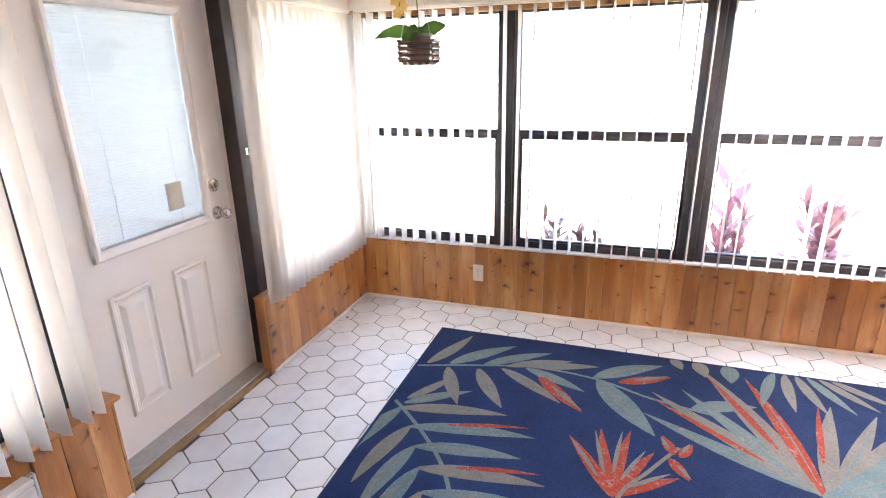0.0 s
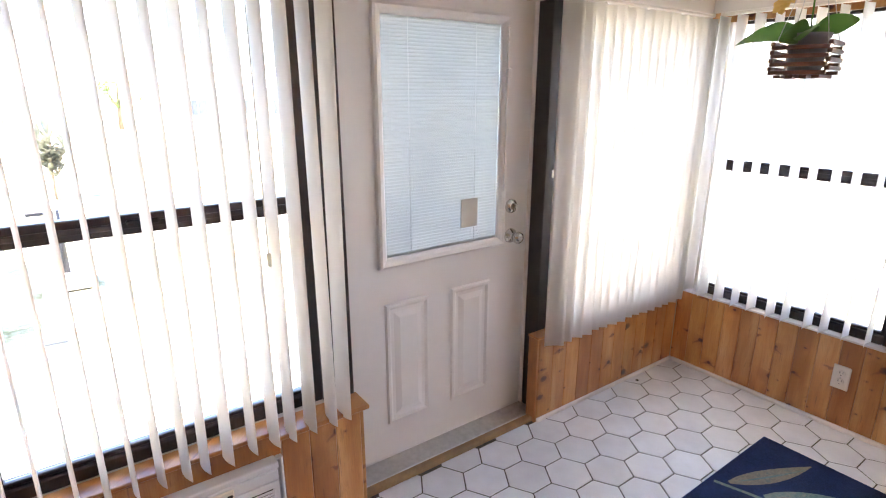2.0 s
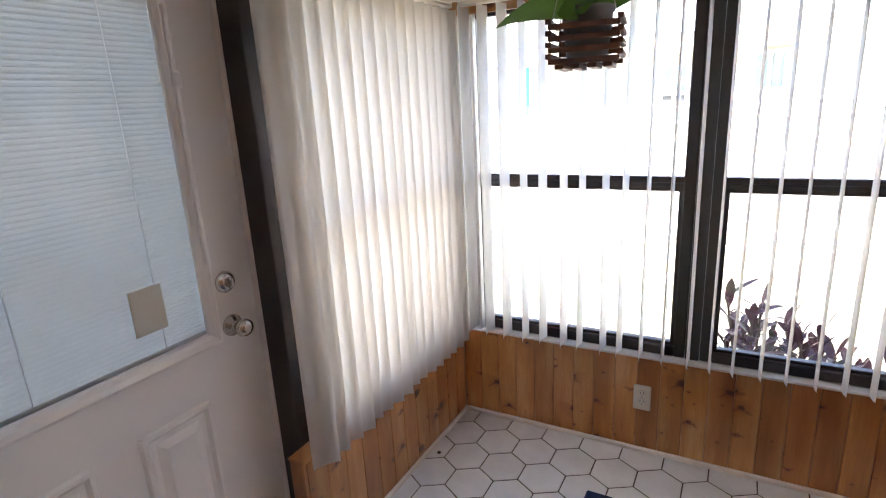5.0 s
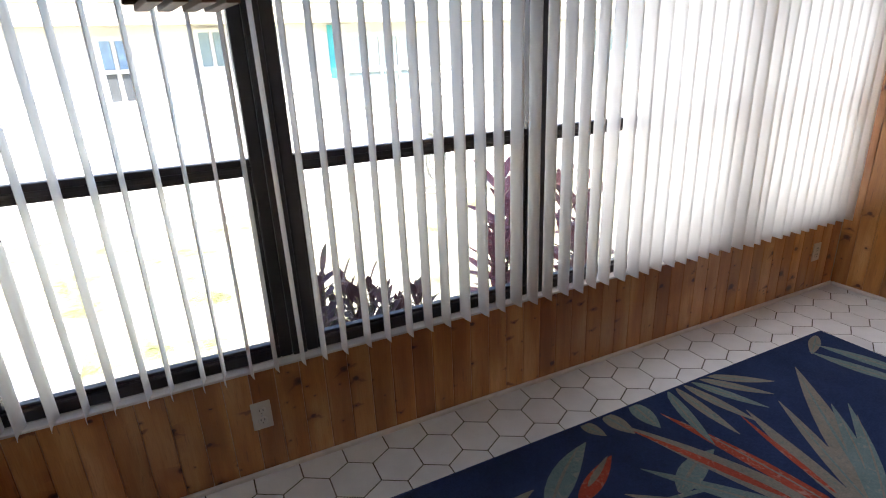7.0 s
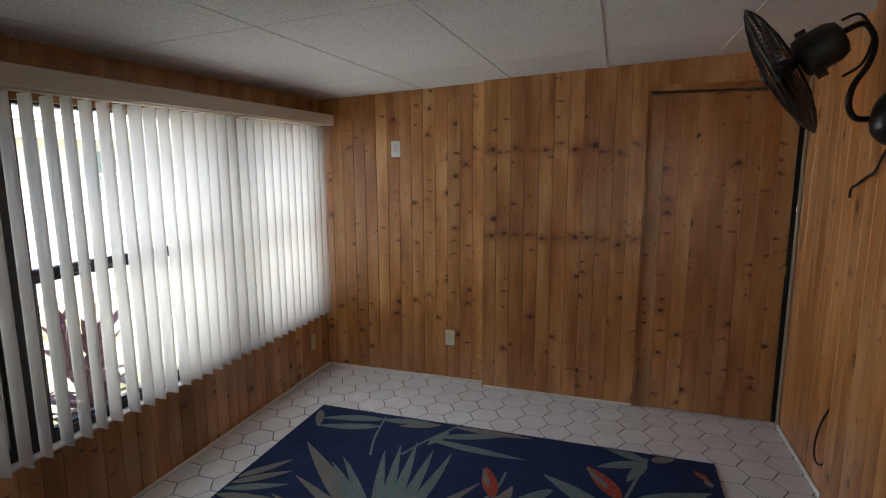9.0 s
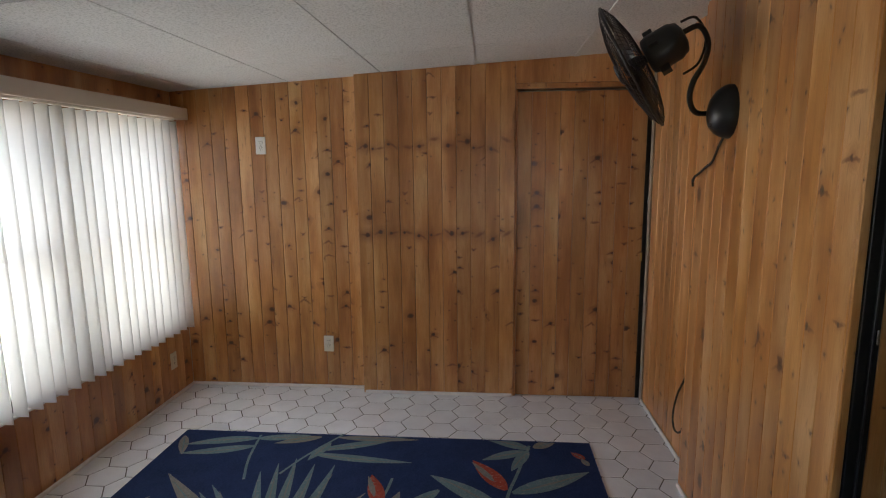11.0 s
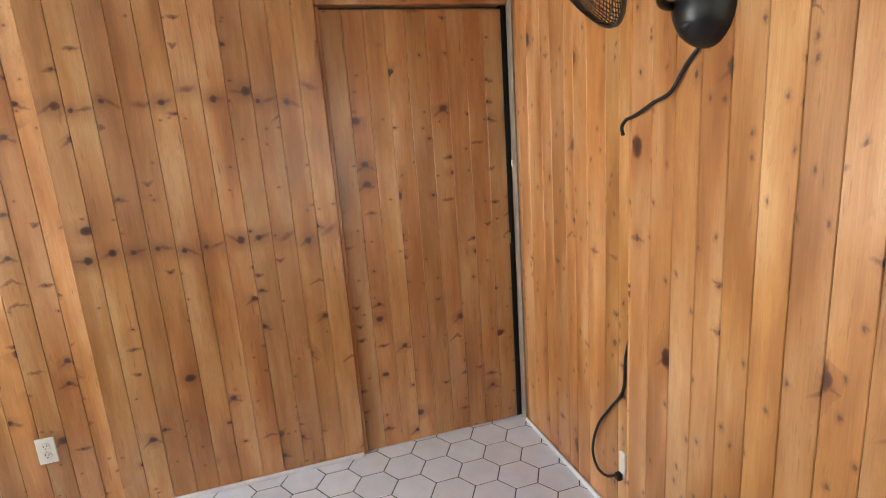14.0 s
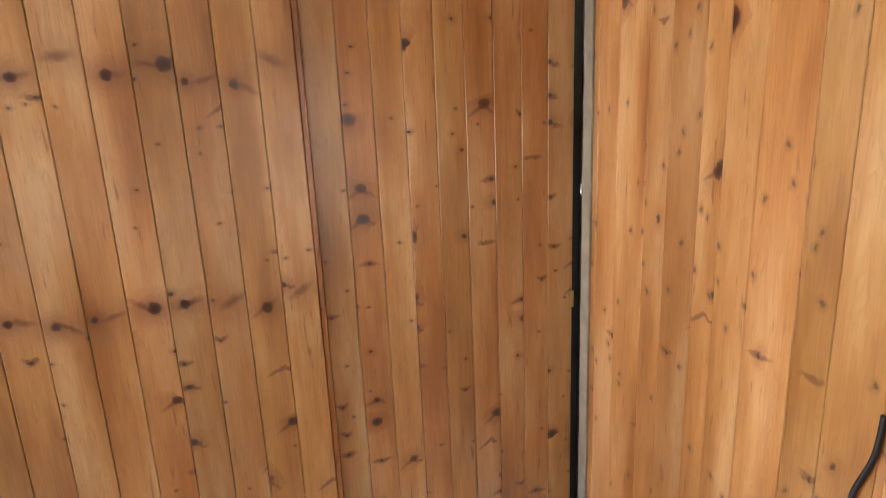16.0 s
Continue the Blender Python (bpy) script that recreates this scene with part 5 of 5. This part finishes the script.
def loose_wire(label, pts, r):
    bm = bmesh.new()
    tube(bm, smooth_path(pts, 8), r, 8)
    return solid("loose_wire", bm, RUBBER, label, "wire", group="loose wires")


loose_wire("black cord hanging from the wall fan", [(1.205, YS + 0.012, 1.650), (1.250, YS + 0.010, 1.615), (1.300, YS + 0.012, 1.555), (1.365, YS + 0.012, 1.532), (1.440, YS + 0.012, 1.502), (1.485, YS + 0.010, 1.490), (1.505, YS + 0.010, 1.470), (1.496, YS + 0.012, 1.447)], 0.005)
loose_wire("stiff black cable from the pine wall to an outlet", [(1.544, YS_DEEP + 0.003, 1.022), (1.546, YS_DEEP + 0.010, 0.945), (1.572, YS_DEEP + 0.010, 0.850), (1.566, YS_DEEP + 0.010, 0.790), (1.590, YS_DEEP + 0.010, 0.690), (1.604, YS_DEEP + 0.010, 0.560), (1.680, YS_DEEP + 0.012, 0.450), (1.752, YS_DEEP + 0.014, 0.345), (1.785, YS_DEEP + 0.018, 0.225), (1.745, YS_DEEP + 0.024, 0.168), (1.680, YS_DEEP + 0.026, 0.172), (1.618, YS_DEEP + 0.026, 0.216)], 0.0052)


# ---------- hanging orchid ----------
def orchid():
    rnd = random.Random(5)
    cx, cy, z0 = -0.983, 2.420, 1.556
    b = thing("hanging_basket", "dark wooden slat basket hanging with a potted orchid", "hanging basket", at=(cx, cy, z0))
    b.rotation_euler = (0, 0, radians(8))
    s, k = 0.074, 0
    for lvl in range(4):
        for side in (-1, 1):
            if lvl < 4:
                z = lvl * 0.0235
                part("basket_slat", boxes(((-s, side * s - 0.0065, z), (s, side * s + 0.0065, z + 0.0115)), bevel=0.0015), CEDAR, b)
                part("basket_slat", boxes(((side * s - 0.0065, -s, z + 0.0118), (side * s + 0.0065, s, z + 0.0233)), bevel=0.0015), CEDAR, b)
    for x in (-0.05, -0.018, 0.018, 0.05):
        part("floor_slat", boxes(((x - 0.010, -s, -0.010), (x + 0.010, s, -0.0005)), bevel=0.001), CEDAR, b)
    wires = bmesh.new()
    hook = Vector((0, 0, ceiling_z(cy) - z0 - 0.002))
    for sx in (-1, 1):
        for sy in (-1, 1):
            tube(wires, [(sx * 0.066, sy * 0.066, 0.09), (sx * 0.012, sy * 0.012, 0.34), tuple(hook)], 0.0012, 5)
    part("hanging_wire", wires, ALU, b)
    hk = bmesh.new()
    tube(hk, [tuple(hook), (0, 0, hook.z - 0.03), (0.012, 0, hook.z - 0.045), (0.02, 0, hook.z - 0.03)], 0.0025, 6)
    part("hook", hk, ALU, b)
    p = thing("potted_orchid", "potted orchid with broad green leaves and pale yellow blooms", "orchid", at=(cx, cy, z0 + 0.002))
    pot = bmesh.new()
    lathe(pot, [(0.040, 0), (0.044, 0.004), (0.054, 0.100), (0.058, 0.103), (0.058, 0.116), (0.051, 0.116), (0.048, 0.098)], Matrix(), 24)
    part("pot", pot, POT, p)
    bark = bmesh.new()
    for _ in range(40):
        x, y = rnd.uniform(-0.035, 0.035), rnd.uniform(-0.035, 0.035)
        box(bark, (x - 0.008, y - 0.006, 0.090), (x + 0.008, y + 0.006, 0.090 + rnd.uniform(0.008, 0.02)), 0.002)
    tagged(part("potting_bark", bark, BARK, p), kind="stuff")
    for tip, w, sag in (((-0.240, 0.040, 0.190), 0.088, 0.110), ((-0.03, -0.125, 0.160), 0.085, 0.085), ((0.02, -0.11, 0.17), 0.070, 0.10), ((0.10, 0.06, 0.185), 0.07, 0.05), ((-0.06, 0.12, 0.18), 0.075, 0.05)):
        lf = bmesh.new()
        blade(lf, (tip[0] * 0.08, tip[1] * 0.08, 0.100), (tip[0], tip[1], tip[2] + 0.02), w, sag, 0.18, up=(0.30, -0.75, 0.45), n=12)
        part("leaf", lf, ORCHID_LEAF, p)
    spike = bmesh.new()
    pts = smooth_path([(0, 0, 0.100), (-0.004, 0.0, 0.22), (-0.012, -0.01, 0.315), (-0.045, -0.02, 0.330), (-0.068, -0.03, 0.275), (-0.072, -0.032, 0.215)], 6)
    tube(spike, pts, 0.0028, 6)
    part("flower_spike", spike, ORCHID_LEAF, p)
    for i in range(16):
        fl = bmesh.new()
        q = pts[-1 - (i % 16)] + Vector((rnd.uniform(-0.02, 0.02), rnd.uniform(-0.025, 0.02), rnd.uniform(-0.03, 0.02)))
        for j in range(5):
            a = j * 1.257 + rnd.uniform(-0.2, 0.2)
            blade(fl, q, q + Vector((math.cos(a) * 0.026, -0.006 + 0.006 * math.sin(3 * a), math.sin(a) * 0.026)), 0.022, 0, 0.3, up=(0, -1, 0.2), n=4)
        part("blossom", fl, PETAL, p)


orchid()


# ---------- air conditioner ----------
def air_conditioner():
    a = thing("air_conditioner", "white window air conditioner set into the low pine wall", "air conditioner", at=(XW + 0.0045, 0, 0.02))
    y0, y1, h = 0.515, 0.945, 0.345
    body = bmesh.new()
    box(body, (0, y0, 0), (0.055, y1, h - 0.062), 0.006, 2)
    part("body", body, AC_WHITE, a)
    part("top_rail", boxes(((0, y0 - 0.006, h - 0.022), (0.050, y1 + 0.004, h)), bevel=0.004), AC_WHITE, a)
    part("control_strip", boxes(((0, y0, h - 0.061), (0.052, y1, h - 0.0235)), bevel=0.003), AC_WHITE, a)
    pod = part("control_pod", boxes(((0.0525, 0.655, h - 0.064), (0.060, 0.805, h - 0.028)), bevel=0.004), IVORY, a)
    for i in range(6):
        part("button", boxes(((0.0602, 0.668 + i * 0.019, h - 0.052), (0.0635, 0.680 + i * 0.019, h - 0.043)), bevel=0.001), AC_GREY, pod)
    part("display", boxes(((0.0602, 0.783, h - 0.053), (0.0620, 0.799, h - 0.043)), bevel=0.002), SLOT, pod)
    grille_z0, grille_z1 = h - 0.155, h - 0.085
    part("vent_opening", boxes(((0.0552, 0.560, grille_z0), (0.0560, 0.925, grille_z1))), SLOT, a)
    for i in range(6):
        z = grille_z0 + (grille_z1 - grille_z0) * (i + 0.5) / 6
        part("louvre", boxes(((0.0562, 0.560, z - 0.0035), (0.0620, 0.925, z + 0.0035)), bevel=0.0012), AC_WHITE, a)
    for y in (0.558, 0.650, 0.742, 0.834, 0.924):
        part("vent_divider", boxes(((0.0562, y - 0.003, grille_z0), (0.0650, y + 0.003, grille_z1)), bevel=0.001), AC_WHITE, a)
    part("remote_window", boxes(((0.0552, 0.885, h - 0.215), (0.0600, 0.920, h - 0.185)), bevel=0.001), SLOT, a)
    for s0, s1 in ((y1 + 0.006, 0.972), (0.440, y0 - 0.008)):
        fl = bmesh.new()
        n = 9
        for i in range(n):
            u = s0 + (s1 - s0 - 0.008) * i / n
            box(fl, (0.001, u, 0.0), (0.010 + 0.006 * (i % 2), u + (s1 - s0 - 0.008) / n - 0.0004, h - 0.012))
        part("side_curtain", fl, AC_GREY, a, "pleated grey side curtain")
        part("curtain_frame", boxes(((0.0, s1 - 0.008, 0), (0.022, s1, h - 0.004)), ((0.0, s0, h - 0.0115), (0.022, s1 - 0.0085, h - 0.004)), bevel=0.002), AC_WHITE, a)


air_conditioner()
solid("trim_white_strip", boxes(((XW + 0.0045, 0.230, 0.0), (XW + 0.020, 0.974, 0.019)), bevel=0.003), TRIM_WHITE, "white strip under the air conditioner", "baseboard", "structure")
solid("floor_stain", boxes(((-1.735, 2.893, 0.0022), (-1.719, 2.911, 0.0045)), bevel=0.001), SLOT, "small dark chip on the tile", "chip", "structure")


# ---------- outdoors, west side ----------
def west_house(x, y0, y1, h, label, seed):
    w = thing("far_house", label, "house", "houses across the street", at=(x, 0, GROUND))
    part("wall", boxes(((-7, y0, -0.1), (0, y1, h))), SIDING, w)
    bm = bmesh.new()
    for a, b, c, d in ((-7.4, h, -3.5, h + 1.3), (0.4, h, -3.5, h + 1.3)):
        bm.faces.new([bm.verts.new(p) for p in ((a, y0 - 0.4, b), (a, y1 + 0.4, b), (c, y1 + 0.4, d), (c, y0 - 0.4, d))])
    part("roof", bm, ROOF, w)
    n = int((y1 - y0) / 2.6)
    for i in range(n):
        y = y0 + 0.9 + i * 2.6
        win = part("window", boxes(((0.0, y - 0.08, 0.9), (0.05, y + 1.28, 2.0)), bevel=0.01), SIDING, w)
        for k in range(2):
            part("pane", boxes(((0.051, y + 0.62 * k, 1.0), (0.06, y + 0.58 + 0.62 * k, 1.9))), DARKGLASS, win)


west_house(-36, 6.5, 18.0, 2.6, "pale house across the street", 1)
west_house(-38, -9.0, 1.0, 2.6, "pale house across the street", 2)
west_house(-34, 21.0, 33.0, 2.6, "pale house across the street", 3)


def carport():
    """The neighbour's low vinyl-clad wall and a stained trellis along the drive."""
    f = thing("vinyl_fence", "white vinyl fence along the driveway", "fence", at=(-6.4, -0.25, GROUND))
    for i in range(22):
        part("board", boxes(((-3.0 + i * 0.20, -0.03, 0.0), (-2.812 + i * 0.20, 0.0, 1.02)), bevel=0.006), SIDING, f)
    part("rail", boxes(((-3.02, -0.05, 1.02), (1.42, 0.02, 1.08)), bevel=0.008), SIDING, f)
    t = thing("wooden_trellis", "orange-stained wooden trellis beside the driveway", "trellis", at=(-13.0, -0.20, GROUND))
    for x in (0.0, -0.55):
        part("post", boxes(((x - 0.04, -0.04, 0), (x + 0.04, 0.04, 3.05)), bevel=0.006), WOOD_POST, t)
    for i in range(9):
        part("rung", boxes(((-0.515, -0.015, 1.65 + 0.15 * i), (-0.045, 0.015, 1.70 + 0.15 * i)), bevel=0.004), WOOD_POST, t)
    k = thing("garden_edging", "grey stone edging along the driveway", "edging", at=(-7.4, 0.24, GROUND))
    for i in range(12):
        part("edging_stone", boxes(((-2.4 + 0.30 * i, -0.10, -0.02), (-2.12 + 0.30 * i, 0.10, 0.05)), bevel=0.012), AC_GREY, k)
    p = thing("lamp_post", "short black lamp post by the driveway", "lamp post", at=(-8.1, 0.42, GROUND))
    bm = bmesh.new()
    tube(bm, [(0, 0, 0), (0, 0, 0.95)], 0.035, 10)
    part("post", bm, BLACK, p)
    part("arm", boxes(((-0.02, -0.30, 0.90), (0.02, 0.0, 0.94)), bevel=0.006), BLACK, p)
    c = thing("stone_step", "pale stone block beside the lamp post", "stone", at=(-8.1, 0.50, GROUND))
    part("block", boxes(((-0.3, -0.15, 0), (0.3, 0.20, 0.16)), bevel=0.02), CONCRETE, c)


carport()
shrub("street_shrub", -15.0, 0.42, 1.55, 0.5, 12, DUSTY_LEAF, 21, "dusty green shrub beside the driveway", 0.32)
shrub("street_shrub", -27.0, 10.9, 1.5, 0.6, 10, GREEN_LEAF, 22, "small shrub across the street", 0.4)


def tree(x, y, h, seed, label):
    rnd = random.Random(seed)
    t = thing("tree", label, "tree", "far trees", at=(x, y, GROUND - 0.02))
    trunk, crown = bmesh.new(), bmesh.new()
    tube(trunk, [(0, 0, 0), (0.05, 0, h * 0.3), (0.0, 0.1, h * 0.55)], [0.16, 0.12, 0.07], 8)
    for i in range(9):
        a = rnd.uniform(0, 6.28)
        end = Vector((math.cos(a) * h * 0.26, math.sin(a) * h * 0.26, h * rnd.uniform(0.5, 0.92)))
        tube(trunk, [(0.03, 0.02, h * rnd.uniform(0.35, 0.55)), end * 0.7 + Vector((0, 0, h * 0.1)), end], [0.06, 0.04, 0.015], 6)
        for k in range(90):
            p = end + Vector((rnd.gauss(0, 0.11), rnd.gauss(0, 0.11), rnd.gauss(0, 0.08))) * h
            d = Vector((rnd.uniform(-1, 1), rnd.uniform(-1, 1), rnd.uniform(-0.6, 0.6))).normalized() * 0.26
            blade(crown, p, p + d, 0.12, 0, 0.2, n=2)
    part("trunk", trunk, BARK, t)
    tagged(part("crown", crown, GREEN_LEAF, t), kind="stuff")


tree(-42.0, 4.4, 3.4, 31, "small round tree across the street")
tree(-30.0, 13.5, 3.6, 32, "small round tree across the street")

# ---------- floor tiles ----------
def hex_tile():
    """A hexagonal tile with points along y and eased edges."""
    bm, r = bmesh.new(), 0.0949
    rings = []
    for rr, z in ((r, -0.004), (r, 0.0005), (r - 0.0025, 0.002)):
        rings.append([bm.verts.new((rr * math.sin(k * math.pi / 3), rr * 1.024 * math.cos(k * math.pi / 3), z)) for k in range(6)])
    for a, b in zip(rings, rings[1:]):
        for k in range(6):
            bm.faces.new((a[k], b[k], b[(k + 1) % 6], a[(k + 1) % 6]))
    bm.faces.new(rings[-1][::-1])
    bmesh.ops.recalc_face_normals(bm, faces=bm.faces)
    return mesh_of("tile", bm, TILE)


HEX = hex_tile()
TILE_A, TILE_R = 0.1695, 0.1505
for row in range(-17, 9):
    for col in range(-6, 28):
        x = -1.4385 + (col + 0.5 * (row % 2)) * TILE_A
        y = 2.333 + row * TILE_R
        under_rug = RUG[0] + 0.11 < x < RUG[1] - 0.11 and RUG[2] + 0.11 < y < RUG[3] - 0.11
        inside = XW - 0.06 < x < XE + 0.07 and 0.04 < y < YN + 0.07
        if OPEN_W < x < OPEN_E and -0.25 < y <= 0.04:
            inside = True
        if inside and not under_rug:
            t = new("tile", HEX)
            t.parent = floor
            t.location = (x, y, random.uniform(-0.0004, 0.0004))
